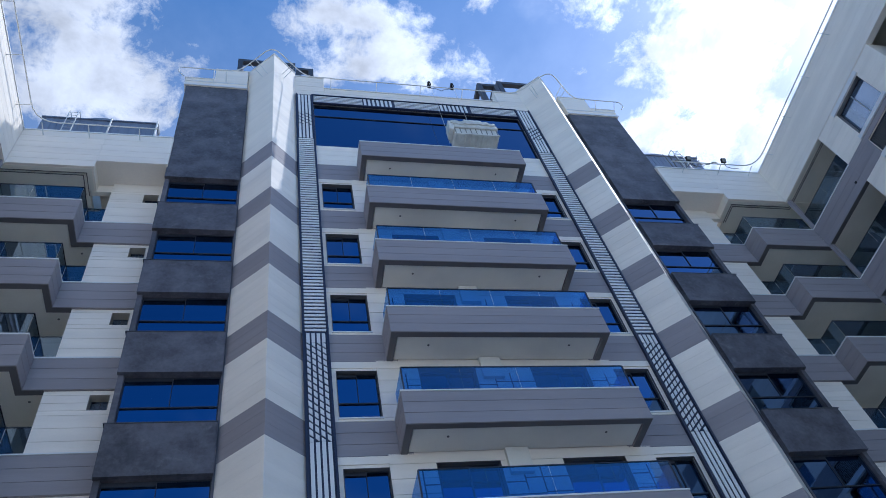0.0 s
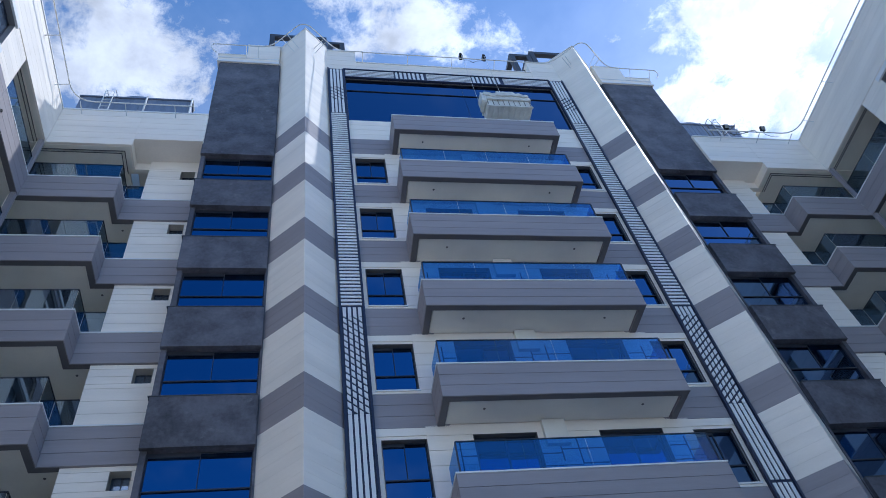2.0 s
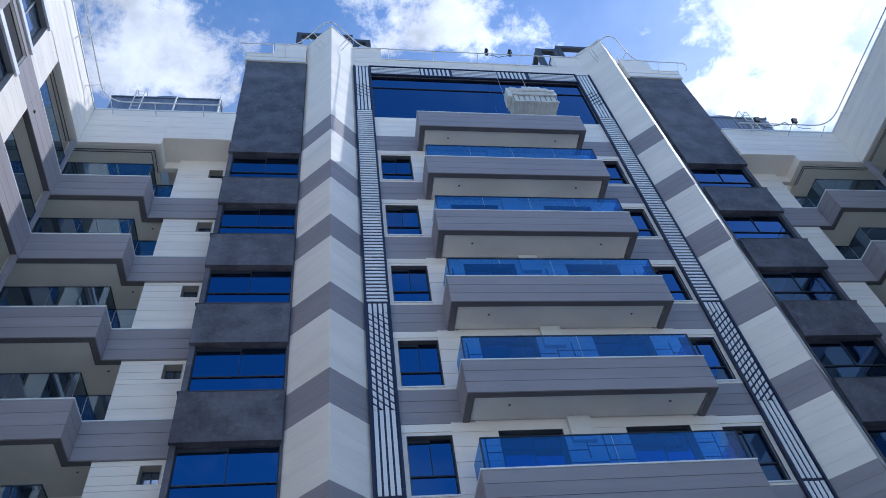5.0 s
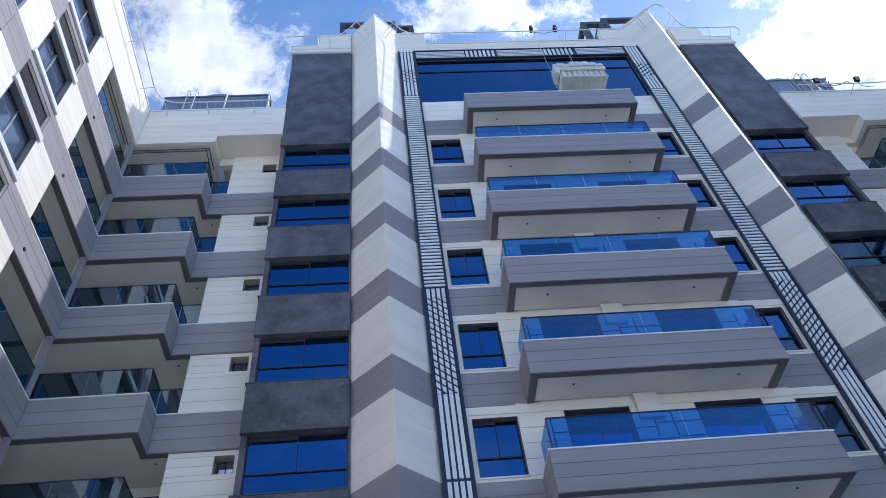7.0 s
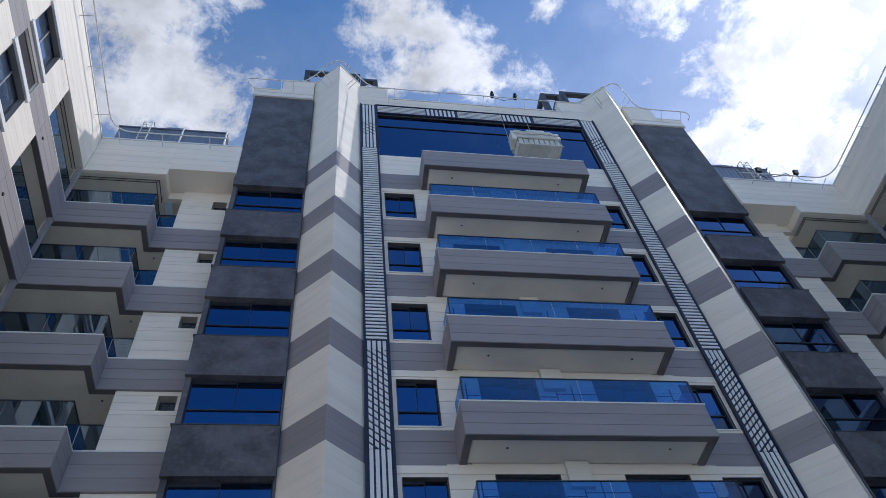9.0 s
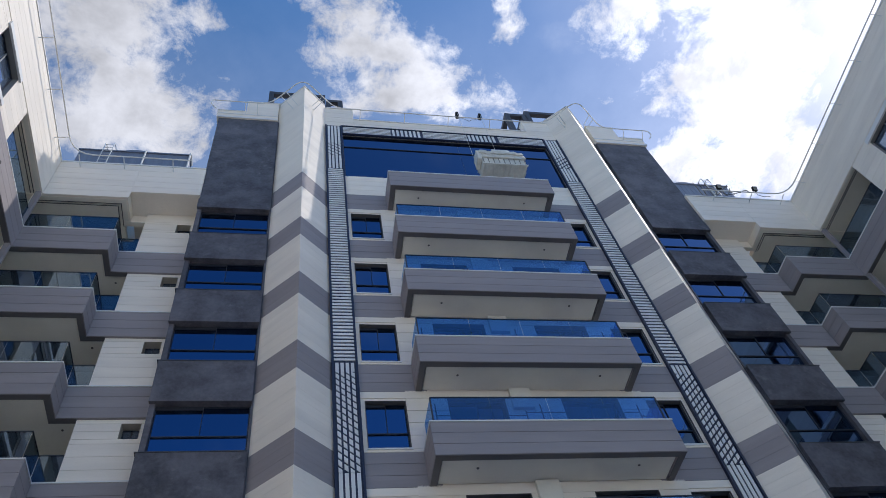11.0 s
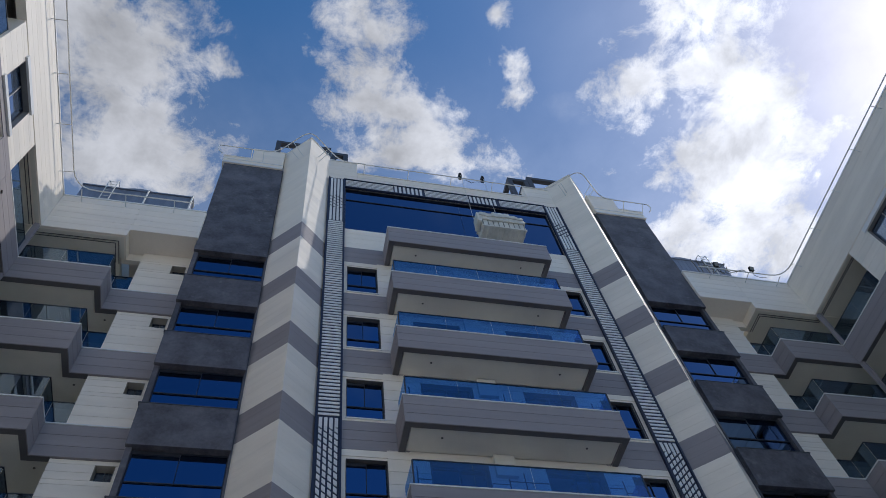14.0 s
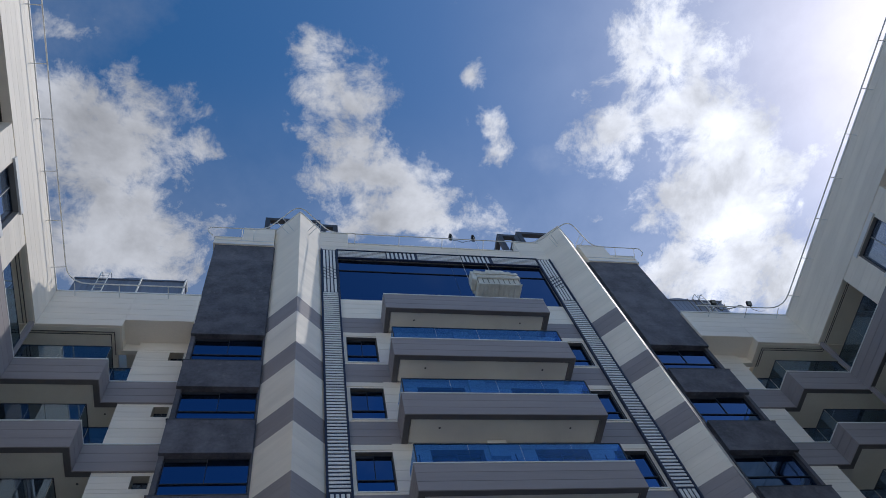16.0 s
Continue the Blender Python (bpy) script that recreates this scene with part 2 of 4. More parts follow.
def thing(name, label, category, group="", kind="", at=(0, 0, 0), turn=0.0):
    ob = new(name)
    ob.empty_display_size = 0.2
    ob.matrix_world = pose(*at, 0, 0, turn)
    return tagged(ob, label, category, group, kind)


def board_mesh(length, high, thick, mat):
    """One cladding board, with slightly eased edges."""
    key = (round(length, 3), round(high, 3), thick, mat.name)
    if key not in MESHES:
        bm = bmesh.new()
        e, a, b, c = 0.004, length / 2, thick / 2, high / 2
        back = [(-a, b, -c), (a, b, -c), (a, b, c), (-a, b, c)]
        mid = [(-a, -b + e, -c), (a, -b + e, -c), (a, -b + e, c), (-a, -b + e, c)]
        front = [(-a + e, -b, -c + e), (a - e, -b, -c + e), (a - e, -b, c - e), (-a + e, -b, c - e)]
        rings = [[bm.verts.new(p) for p in ring] for ring in (back, mid, front)]
        for u, w in zip(rings, rings[1:]):
            for k in range(4):
                bm.faces.new((u[k], u[(k + 1) % 4], w[(k + 1) % 4], w[k]))
        bm.faces.new(rings[0][::-1])
        bm.faces.new(rings[2])
        bmesh.ops.recalc_face_normals(bm, faces=bm.faces)
        MESHES[key] = finish(bm, "board", mat)
    return MESHES[key]


def board(parent, p, q, z0, z1, mat, thick=0.03, gap=0.012, name="board"):
    """A board whose outer face runs from p to q in plan; the outside lies to the right of that way."""
    p, q = Vector(p), Vector(q)
    d = (q - p)
    length = d.length
    d.normalize()
    inward = Vector((-d.y, d.x))
    m = (p + q) / 2 + inward * thick / 2
    ob = new(name, board_mesh(length - 0.004, z1 - z0 - gap, thick, mat))
    ob.parent = parent
    ob.matrix_local = Matrix.Translation((m.x, m.y, (z0 + z1) / 2)) @ Matrix.Rotation(math.atan2(d.y, d.x), 4, "Z")
    return ob


def clad(parent, p, q, z0, z1, rows, mat, holes=(), thick=0.03, name="board", gap=0.010):
    """Rows of boards from p to q; holes are (start, end, low, high) along that way."""
    p, q = Vector(p), Vector(q)
    full = (q - p).length
    d = (q - p) / full
    step = (z1 - z0) / rows
    for r in range(rows):
        lo, hi = z0 + r * step, z0 + (r + 1) * step
        cuts = sorted({lo, hi, *[z for h in holes for z in h[2:] if lo + 0.03 < z < hi - 0.03]})
        for a, b in zip(cuts, cuts[1:]):
            free = [(0.0, full)]
            for u0, u1, w0, w1 in holes:
                if w0 < (a + b) / 2 < w1:
                    free = [piece for f0, f1 in free for piece in ((f0, min(f1, u0)), (max(f0, u1), f1)) if piece[1] - piece[0] > 0.02]
            for f0, f1 in free:
                board(parent, p + d * f0, p + d * f1, a, b, mat, thick, gap, name=name)


def holed(bm, put, u0, u1, z0, z1, holes):
    """A slab in pieces round its holes; put(bm, ua, ub, za, zb) adds one block."""
    us = sorted({u0, u1, *[u for h in holes for u in h[:2] if u0 < u < u1]})
    zs = sorted({z0, z1, *[z for h in holes for z in h[2:] if z0 < z < z1]})
    for a, b in zip(us, us[1:]):
        start = None
        for c, d in zip(zs, zs[1:]):
            open_here = any(h[0] < (a + b) / 2 < h[1] and h[2] < (c + d) / 2 < h[3] for h in holes)
            if not open_here and start is None:
                start = c
            if open_here and start is not None:
                put(bm, a, b, start, c)
                start = None
        if start is not None:
            put(bm, a, b, start, z1)


STOREY = 3.3
SIDES = (-1, 1)
WAY = {-1: "west", 1: "east"}


def run(s, a, b):
    """Plan points of a face seen from the courtyard, mirrored for the east side, in the order that board() wants."""
    a, b = (s * a[0], a[1]), (s * b[0], b[1])
    return (a, b) if s > 0 else (b, a)


# ---- ground and closing walls ----
bm = bmesh.new()
box(bm, -2500, 2500, -2500, 2500, -0.6, -0.11)
tagged(part("ground", bm, PAVE), "grey paved courtyard ground running to the horizon", "ground", kind="structure")

# ---- centre facade ----
FACE = 15.88
SIDE = (3.61, 4.76)
WINDOW_ROWS = [(27.87 - STOREY * k, 29.57 - STOREY * k) for k in range(1, 9)]
HOLES = [(-4.87, 4.87, 29.27, 33.06)]
for z0, z1 in WINDOW_ROWS:
    HOLES += [(-SIDE[1], -SIDE[0], z0, z1), (*SIDE, z0, z1)]
DOORS = ((-2.42, -0.73), (0.97, 2.74))
for k in range(1, 9):
    for a, b in DOORS:
        HOLES.append((a, b, 27.0 - STOREY * k, 29.66 - STOREY * k))
bm = bmesh.new()
holed(bm, lambda m, a, b, c, d: box(m, a, b, FACE + 0.03, FACE + 0.35, c, d), -5.75, 5.75, 0.0, 34.85, HOLES)
box(bm, -5.75, -4.3, FACE + 0.03, FACE + 0.35, 34.85, 36.0)
box(bm, 4.3, 5.75, FACE + 0.03, FACE + 0.35, 34.85, 36.0)
wall_north = tagged(part("wall_north", bm, WHITE), "white clad facade wall with grey floor bands and blue windows", "wall", kind="structure")
for s in SIDES:
    p, q = run(s, (2.95, FACE), (4.90, FACE))
    for k in range(0, 7):
        top = 27.75 - STOREY * k
        clad(wall_north, p, q, top - 1.12, top, 3, GREY)
        clad(wall_north, p, q, top, top + (1.52 if k == 0 else 0.12), 4 if k == 0 else 1, WHITE)
        clad(wall_north, p, q, top - 1.37, top - 1.12, 1, WHITE)
    p, q = run(s, (2.74 if s > 0 else 2.42, FACE), (SIDE[0], FACE))
    for k in range(1, 7):
        clad(wall_north, p, q, 27.87 - STOREY * k, 29.66 - STOREY * k, 4, WHITE, gap=0.014)
    p, q = run(s, (4.3, FACE), (5.75, FACE))
    clad(wall_north, p, q, 34.0, 36.0, 4, WHITE)
for k in range(1, 7):
    for r in range(5):
        z0, z1 = 27.0 - STOREY * k + r * 0.532, 27.0 - STOREY * k + (r + 1) * 0.532
        cut = 0.45 if r % 2 else 0.08
        board(wall_north, (-0.73, FACE), (cut - 0.008, FACE), z0, z1, WHITE, gap=0.006)
        board(wall_north, (cut + 0.008, FACE), (0.97, FACE), z0, z1, WHITE, gap=0.006)
    clad(wall_north, (-SIDE[0], FACE), (SIDE[0], FACE), 29.66 - STOREY * k, 29.98 - STOREY * k, 1, WHITE)
clad(wall_north, (-4.3, FACE), (4.3, FACE), 34.0, 34.85, 2, WHITE)
boxes("coping", CAP, wall_north, (-4.3, 4.3, FACE - 0.04, FACE + 0.39, 34.85, 34.91))
for s in SIDES:
    boxes("coping", CAP, wall_north, (s * 4.28, s * 5.64, FACE - 0.04, FACE + 0.39, 36.0, 36.06))
# dark sealant joints between the panels behind each balcony: x0, x1, z0, z1 over the balcony's coping
for k in range(0, 7):
    for a, b, c, d in ((-2.825, -2.79, 0.6, 1.7), (-2.79, -2.43, 1.235, 1.27), (-0.72, -0.22, 1.225, 1.26), (-0.22, -0.185, 1.0, 1.7), (-0.185, 0.96, 1.34, 1.375), (0.25, 0.285, 0.93, 1.34), (0.25, 0.285, 1.375, 1.7),
                       (0.25, 0.96, 0.895, 0.93), (-0.72, 0.245, 0.86, 0.89), (2.76, 3.23, 1.33, 1.365), (3.23, 3.265, 0.8, 1.63), (3.265, 3.63, 1.175, 1.21), (2.76, 3.23, 0.885, 0.92)):
        if k:
            boxes("joint", SEAL, wall_north, (a, b, FACE - 0.003, FACE + 0.02, 27.75 - STOREY * k + c, 27.75 - STOREY * k + d))
# short white downstand behind each balcony, just under the slab
for k in range(1, 8):
    boxes("pier", SOFFIT, wall_north, (-0.57, 0.05, FACE - 0.14, FACE - 0.002, 29.2 - STOREY * k, 29.96 - STOREY * k))


# ---- windows ----
def window(label, w, h, transom, uprights, upper_only=True, group="", depth=0.16, frame=0.055, sill=True, glass=None, lined=True, bar=None, lining=None, slide=False):
    """A window in its opening; local x along the wall, y inward from the wall's face."""
    o = thing("window", label, "window", group, "structure")
    f, y0, y1 = frame, depth - 0.03, depth + 0.05
    boxes("window_frame", ALU, o, (0, w, y0, y1, 0, f), (0, w, y0, y1, h - f, h), (0, f, y0, y1, f, h - f), (w - f, w, y0, y1, f, h - f))
    t = transom * h
    if transom:
        boxes("transom", ALU, o, (f, w - f, y0 - 0.01, y1, t - f / 2, t + f / 2))
    cols = [f] + [u * w for u in uprights] + [w - f]
    for u in uprights:
        g = f / 4 if slide else f / 2
        boxes("mullion", bar or ALU, o, (u * w - g, u * w + g, y0 - 0.005, y1, t + f / 2 if transom and upper_only else f, h - f))
    rows = [(f, t), (t, h - f)] if transom else [(f, h - f)]
    for i, (a, b) in enumerate(rows):
        cc = [f, w - f] if (transom and upper_only and i == 0) else cols
        for c, d in zip(cc, cc[1:]):
            boxes("pane", glass or GLASS, o, (c + 0.003, d - 0.003, y0 + 0.03, y0 + 0.042, a + 0.003, b - 0.003))
    if slide:
        boxes("sash_head", ALU, o, (f, uprights[0] * w, y0 - 0.012, y1, h - f - 0.09, h - f))
        boxes("sill_strip", CAP, o, (0.22 * w, 0.86 * w, y0 - 0.05, y0 - 0.002, 0.0, 0.022))
    if lined:
        d = y0 - 0.002
        boxes("reveal", lining or REVEAL, o, (0.002, 0.014, -0.006, d, 0.0, h), (w - 0.014, w - 0.002, -0.006, d, 0.0, h), (0.014, w - 0.014, -0.006, d, h - 0.014, h - 0.002))
    if sill:
        boxes("window_sill", CAP, o, (-0.03, w + 0.03, -0.035, depth - 0.02, -0.045, 0.0))
    return o


def repeat(first, places):
    """Copies of a thing at further places."""
    for at, turn in places:
        copy_thing(first, pose(*at, 0, 0, turn))


small = window("blue mirror glass window in dark aluminium frame beside a balcony", SIDE[1] - SIDE[0], 1.70, 0.36, (0.5,), group="facade windows", frame=0.034, slide=True)
small.matrix_world = pose(-SIDE[1], FACE, WINDOW_ROWS[0][0])
repeat(small, [((-SIDE[1], FACE, z0), 0) for z0, _ in WINDOW_ROWS[1:7]])
small = copy_thing(small, pose(SIDE[0], FACE, WINDOW_ROWS[0][0]))
# highlight along the lattice's side edge, put in as a pale strip
boxes("jamb_trim", PALE, small, (SIDE[1] - SIDE[0] - 0.03, SIDE[1] - SIDE[0] - 0.015, 0.045, 0.06, 0.0, 1.68), label="pale strip painted in as the lattice edge's highlight")
repeat(small, [((SIDE[0], FACE, z0), 0) for z0, _ in WINDOW_ROWS[1:7]])
big = window("wide blue mirror glass top-floor window under the lattice beam", 9.74, 3.79, 0.72, (), group="facade windows", depth=0.05, sill=False, upper_only=False, frame=0.02)
big.matrix_world = pose(-4.87, FACE, 29.27)


def door(w, h):
    o = thing("balcony_door", "sliding blue glass balcony door in dark aluminium frame", "door", "balcony doors", "structure")
    boxes("door_frame", ALU, o, (0, w, 0.14, 0.24, h - 0.03, h), (0, 0.03, 0.14, 0.24, 0, h - 0.03), (w - 0.03, w, 0.14, 0.24, 0, h - 0.03))
    boxes("reveal", REVEAL, o, (0.002, 0.014, -0.006, 0.138, 0.0, h), (w - 0.014, w - 0.002, -0.006, 0.138, 0.0, h), (0.014, w - 0.014, -0.006, 0.138, h - 0.014, h - 0.002))
    for x0, x1, y in ((0.03, w / 2 + 0.03, 0.15), (w / 2 - 0.03, w - 0.03, 0.19)):
        leaf = boxes("door_leaf", ALU, o, (x0, x1, y, y + 0.03, h - 0.08, h - 0.03), (x0, x1, y, y + 0.03, 0.0, 0.08), (x0, x0 + 0.05, y, y + 0.03, 0.08, h - 0.08), (x1 - 0.05, x1, y, y + 0.03, 0.08, h - 0.08))
        boxes("pane", GLASS, leaf, (x0 + 0.052, x1 - 0.052, y + 0.01, y + 0.02, 0.082, h - 0.082))
    return o


for a, b in DOORS:
    first = door(b - a, 2.66)
    first.matrix_world = pose(a, FACE, 27.0 - STOREY)
    repeat(first, [((a, FACE, 27.0 - STOREY * k), 0) for k in range(2, 8)])

# ---- projecting balconies of the centre ----
FRONT, HALF = 14.73, 3.31


def balcony(top, glazed):
    """A box-shaped balcony: clad boards on three sides, cream soffit inside a grey lip, glass on top."""
    o = thing("balcony" if glazed else "canopy", "grey boarded projecting balcony with blue glass balustrade and cream soffit" if glazed else "grey boarded canopy with cream soffit over the top balcony",
              "balcony", "centre balconies", at=(0, 0, top))
    low, t = -1.10, 0.20
    b = 0.03
    boxes("edge_beam", GREY, o, (-HALF + b, HALF - b, FRONT + b, FRONT + t, low, -0.03), (-HALF + b, -HALF + t, FRONT + t, FACE - 0.004, low, -0.03),
          (HALF - t, HALF - b, FRONT + t, FACE - 0.004, low, -0.03))
    boxes("soffit", SOFFIT, o, (-HALF + t + 0.03, HALF - t - 0.03, FRONT + t + 0.03, FACE - 0.004, low + 0.05, low + 0.28))
    # underside of the edge beams, its shade painted with a darker grey
    boxes("edge_trim", LIP_SHADE, o, (-HALF + 0.02, HALF - 0.02, FRONT + 0.02, FRONT + t, low - 0.012, low), (-HALF + 0.02, -HALF + t, FRONT + t, FACE - 0.004, low - 0.012, low),
          (HALF - t, HALF - 0.02, FRONT + t, FACE - 0.004, low - 0.012, low))
    clad(o, (-HALF, FRONT), (HALF, FRONT), low, -0.03, 3, GREY)
    clad(o, (-HALF, FACE), (-HALF, FRONT), low, -0.03, 3, GREY)
    clad(o, (HALF, FRONT), (HALF, FACE), low, -0.03, 3, GREY)
    boxes("coping", CAP, o, (-HALF - 0.015, HALF + 0.015, FRONT - 0.015, FRONT + t + 0.01, -0.03, 0.012), (-HALF - 0.015, -HALF + t + 0.01, FRONT + t + 0.01, FACE - 0.004, -0.03, 0.012),
          (HALF - t - 0.01, HALF + 0.015, FRONT + t + 0.01, FACE - 0.004, -0.03, 0.012))
    for x in (-2.15, 2.15):
        bm = bmesh.new()
        bmesh.ops.create_cone(bm, cap_ends=True, segments=14, radius1=0.03, radius2=0.04, depth=0.02, matrix=Matrix.Translation((x, 15.3, low + 0.045)))
        part("downlight", bm, REVEAL, o, "small grey round downlight")
    if glazed:
        y, x1, h = FRONT + 0.09, HALF - 0.12, 0.89
        n = 4
        for i in range(n):
            a, c = -x1 + 2 * x1 * i / n, -x1 + 2 * x1 * (i + 1) / n
            boxes("glass_pane", RAILGLASS, o, (a + 0.006, c - 0.006, y, y + 0.012, 0.014, h), label="blue tinted glass balustrade pane")
        for x in (-x1, x1):
            boxes("glass_pane", RAILGLASS, o, (x - 0.006, x + 0.006, y + 0.02, FACE - 0.06, 0.014, h), label="blue tinted glass balustrade pane")
            boxes("post", ALU, o, (x - 0.02, x + 0.02, y - 0.012, y + 0.018, 0.012, h))
        boxes("handrail", ALU, o, (-x1, x1, y - 0.012, y + 0.024, h, h + 0.025))
    return o


balcony(27.75, False)
first = balcony(27.75 - STOREY, True)
repeat(first, [((0, 0, 27.75 - STOREY * k), 0) for k in range(2, 8)])


# ---- pilasters: three-cornered white shafts with grey chevrons ----
TOP = 36.35
for s in SIDES:
    ridge, out, inn = (6.65, 15.0), (7.80, 16.10), (5.64, 15.90)
    bm = bmesh.new()
    prism(bm, [(s * x, y) for x, y in ((ridge[0], ridge[1] + 0.05), (out[0] - 0.045, 16.13), (out[0] - 0.045, 17.0), (inn[0] + 0.04, 17.0), (inn[0] + 0.04, 15.95))], 0, TOP)
    pilaster = tagged(part("pilaster", bm, WHITE), "tall three-cornered white pilaster with grey chevron bands", "pilaster", "pilasters", "structure")
    for a, b in ((out, ridge), (ridge, inn)):
        p, q = (s * a[0], a[1]), (s * b[0], b[1])
        if s > 0:
            p, q = q, p
        clad(pilaster, p, q, 27.82, TOP, 14, WHITE, gap=0.002)
        for k in range(0, 7):
            t0 = 27.82 - STOREY * k
            clad(pilaster, p, q, t0 - 1.14, t0, 3, GREY, gap=0.0015)
            clad(pilaster, p, q, t0 - STOREY, t0 - 1.14, 6, WHITE, gap=0.001)
    bm = bmesh.new()
    prism(bm, [(s * x, y) for x, y in ((ridge[0], ridge[1] - 0.05), (out[0] + 0.03, 16.07), (out[0] + 0.03, 17.0), (inn[0] - 0.01, 17.0), (inn[0] - 0.01, 15.86))], TOP, TOP + 0.05)
    part("coping", bm, CAP, pilaster)

# ---- lattice screens framing the centre bay ----
LY = 15.77


def lattice_upright(s, middle, w):
    o = thing("lattice_screen", "navy steel screen with white bars in ladder and grid patterns", "screen", "lattice screens", at=(middle, LY, 0))
    boxes("backing", NAVY, o, (-w, w, 0.05, 0.115, 3.0, 33.95))
    boxes("side_rail", NAVY, o, (-w, -w + 0.06, 0.0, 0.05, 3.0, 33.95))
    boxes("side_rail", NAVY, o, (w - 0.06, w, 0.0, 0.05, 3.0, 33.95))
    bars = [-0.225, -0.075, 0.075, 0.225]

    def uprights(z0, z1):
        for x in bars:
            boxes("bar", CAP, o, (x - 0.048, x + 0.048, 0.026, 0.05, z0, z1))

    def slanted(z0, z1, pitch, cut):
        """Upright bars cut through by slanting gaps."""
        shapes = {}
        for x in bars:
            n = int((z1 - z0) / pitch) + 2
            for i in range(-1, n):
                z, k = z0 + i * pitch, s * 0.9
                pts = []
                for dx, dz in ((-0.048, 0), (0.048, 0), (0.048, pitch - cut), (-0.048, pitch - cut)):
                    pts.append((dx, min(max(z + dz + k * (x + dx), z0), z1)))
                if max(c for _, c in pts) - min(c for _, c in pts) < 0.06:
                    continue
                mid = pts[0][1]
                key = tuple(round(c - mid, 3) for _, c in pts)
                if key not in shapes:
                    bm = bmesh.new()
                    f = [bm.verts.new((a, 0.026, c - mid)) for a, c in pts]
                    g = [bm.verts.new((a, 0.05, c - mid)) for a, c in pts]
                    bm.faces.new(f)
                    bm.faces.new(g[::-1])
                    for q in range(4):
                        bm.faces.new((f[q], g[q], g[(q + 1) % 4], f[(q + 1) % 4]))
                    bmesh.ops.recalc_face_normals(bm, faces=bm.faces)
                    shapes[key] = finish(bm, "bar_piece", CAP)
                ob = new("bar_piece", shapes[key])
                ob.parent = o
                ob.location = (x, 0, mid)

    uprights(32.12, 33.85)
    slanted(30.95, 32.10, 0.29, 0.10)
    uprights(29.76, 30.93)
    z = 17.92
    while z < 29.6:
        boxes("rung", CAP, o, (-0.31, 0.31, 0.026, 0.05, z, z + 0.086))
        z += 0.1622
    uprights(17.45, 17.82)
    slanted(13.86, 17.45, 0.24, 0.075)
    for z0, z1 in ((11.37, 13.84), (8.1, 11.28), (4.0, 8.0)):
        uprights(z0, z1)
    return o


lattice_upright(-1, -5.27, 0.38)
lattice_upright(1, 5.27, 0.38)
beam = thing("lattice_beam", "navy steel beam screen with white bars over the top window", "screen", "lattice screens", at=(0, LY, 33.10))
boxes("backing", NAVY, beam, (-4.89, 4.89, 0.05, 0.115, 0, 0.85))
boxes("side_rail", NAVY, beam, (-4.89, 4.89, 0, 0.05, 0, 0.06))
boxes("side_rail", NAVY, beam, (-4.89, 4.89, 0, 0.05, 0.79, 0.85))
for x0, x1, kind in ((-4.85, -2.62, "h"), (-2.55, -1.16, "v"), (-1.10, 1.04, "h"), (1.10, 2.52, "v"), (2.60, 4.85, "h")):
    if kind == "h":
        for i in range(5):
            boxes("bar", CAP, beam, (x0, x1, 0.026, 0.05, 0.10 + i * 0.14, 0.10 + i * 0.14 + 0.07))
    else:
        x = x0
        while x < x1 - 0.1:
            boxes("bar", CAP, beam, (x, x + 0.11, 0.026, 0.05, 0.09, 0.76))
            x += 0.2

# ---- dark towers either side ----
DY = 15.90
for s in SIDES:
    rows = [(24.57 - STOREY * j, 26.31 - STOREY * j) for j in range(0, 8)]
    holes = [(7.82, 10.27, z0, z1) for z0, z1 in rows if z0 > 1]
    bm = bmesh.new()
    holed(bm, lambda m, a, b, c, d: box(m, s * a, s * b, DY + 0.12, DY + 0.6, c, d), 7.76, 10.42, 0, 34.3, holes)
    box(bm, s * 10.27, s * 10.42, DY + 0.6, 18.2, 0, 34.87)
    tower = tagged(part("tower_wall", bm, DARK), "dark grey stone-clad tower bay with white cap", "wall", "tower bays", "structure")
    clad(tower, *run(s, (7.79, DY), (10.44, DY)), 26.31, 34.13, 5, DARK, thick=0.12, name="stone_panel", gap=0.003)
    for j in range(0, 7):
        t0 = 24.57 - STOREY * j
        board(tower, *run(s, (7.79, DY), (10.44, DY)), t0 - 1.56, t0, DARK, thick=0.12, gap=0.004, name="stone_panel")
        boxes("coping", BEAM, tower, (s * 7.79, s * 10.48, DY - 0.01, DY + 0.16, t0, t0 + 0.03))
    boxes("cap", WHITE, tower, (s * 9.27, s * 10.53, DY - 0.04, DY + 0.4, 34.13, 34.87))
    boxes("cap", WHITE, tower, (s * 7.82, s * 9.27, DY - 0.04, DY + 0.4, 34.13, 36.0))
    boxes("moulding", CAP, tower, (s * 7.82, s * 10.55, DY - 0.075, DY - 0.04, 34.13, 34.27), (s * 7.82, s * 10.55, DY - 0.06, DY - 0.04, 34.55, 34.61))
    boxes("coping", CAP, tower, (s * 9.27, s * 10.56, DY - 0.07, DY + 0.43, 34.87, 34.92))
    boxes("coping", CAP, tower, (s * 7.76, s * 9.29, DY - 0.07, DY + 0.43, 36.0, 36.05))
    w = window("wide blue glass window between dark stone spandrels", 2.44, 1.74, 0.40, (0.5,), group="tower windows", depth=0.14, sill=False, lined=False, frame=0.03, slide=True)
    xs = -10.27 if s < 0 else 7.82
    w.matrix_world = pose(xs, DY + 0.12, rows[0][0])
    repeat(w, [((xs, DY + 0.12, z0), 0) for z0, _ in rows[1:7]])

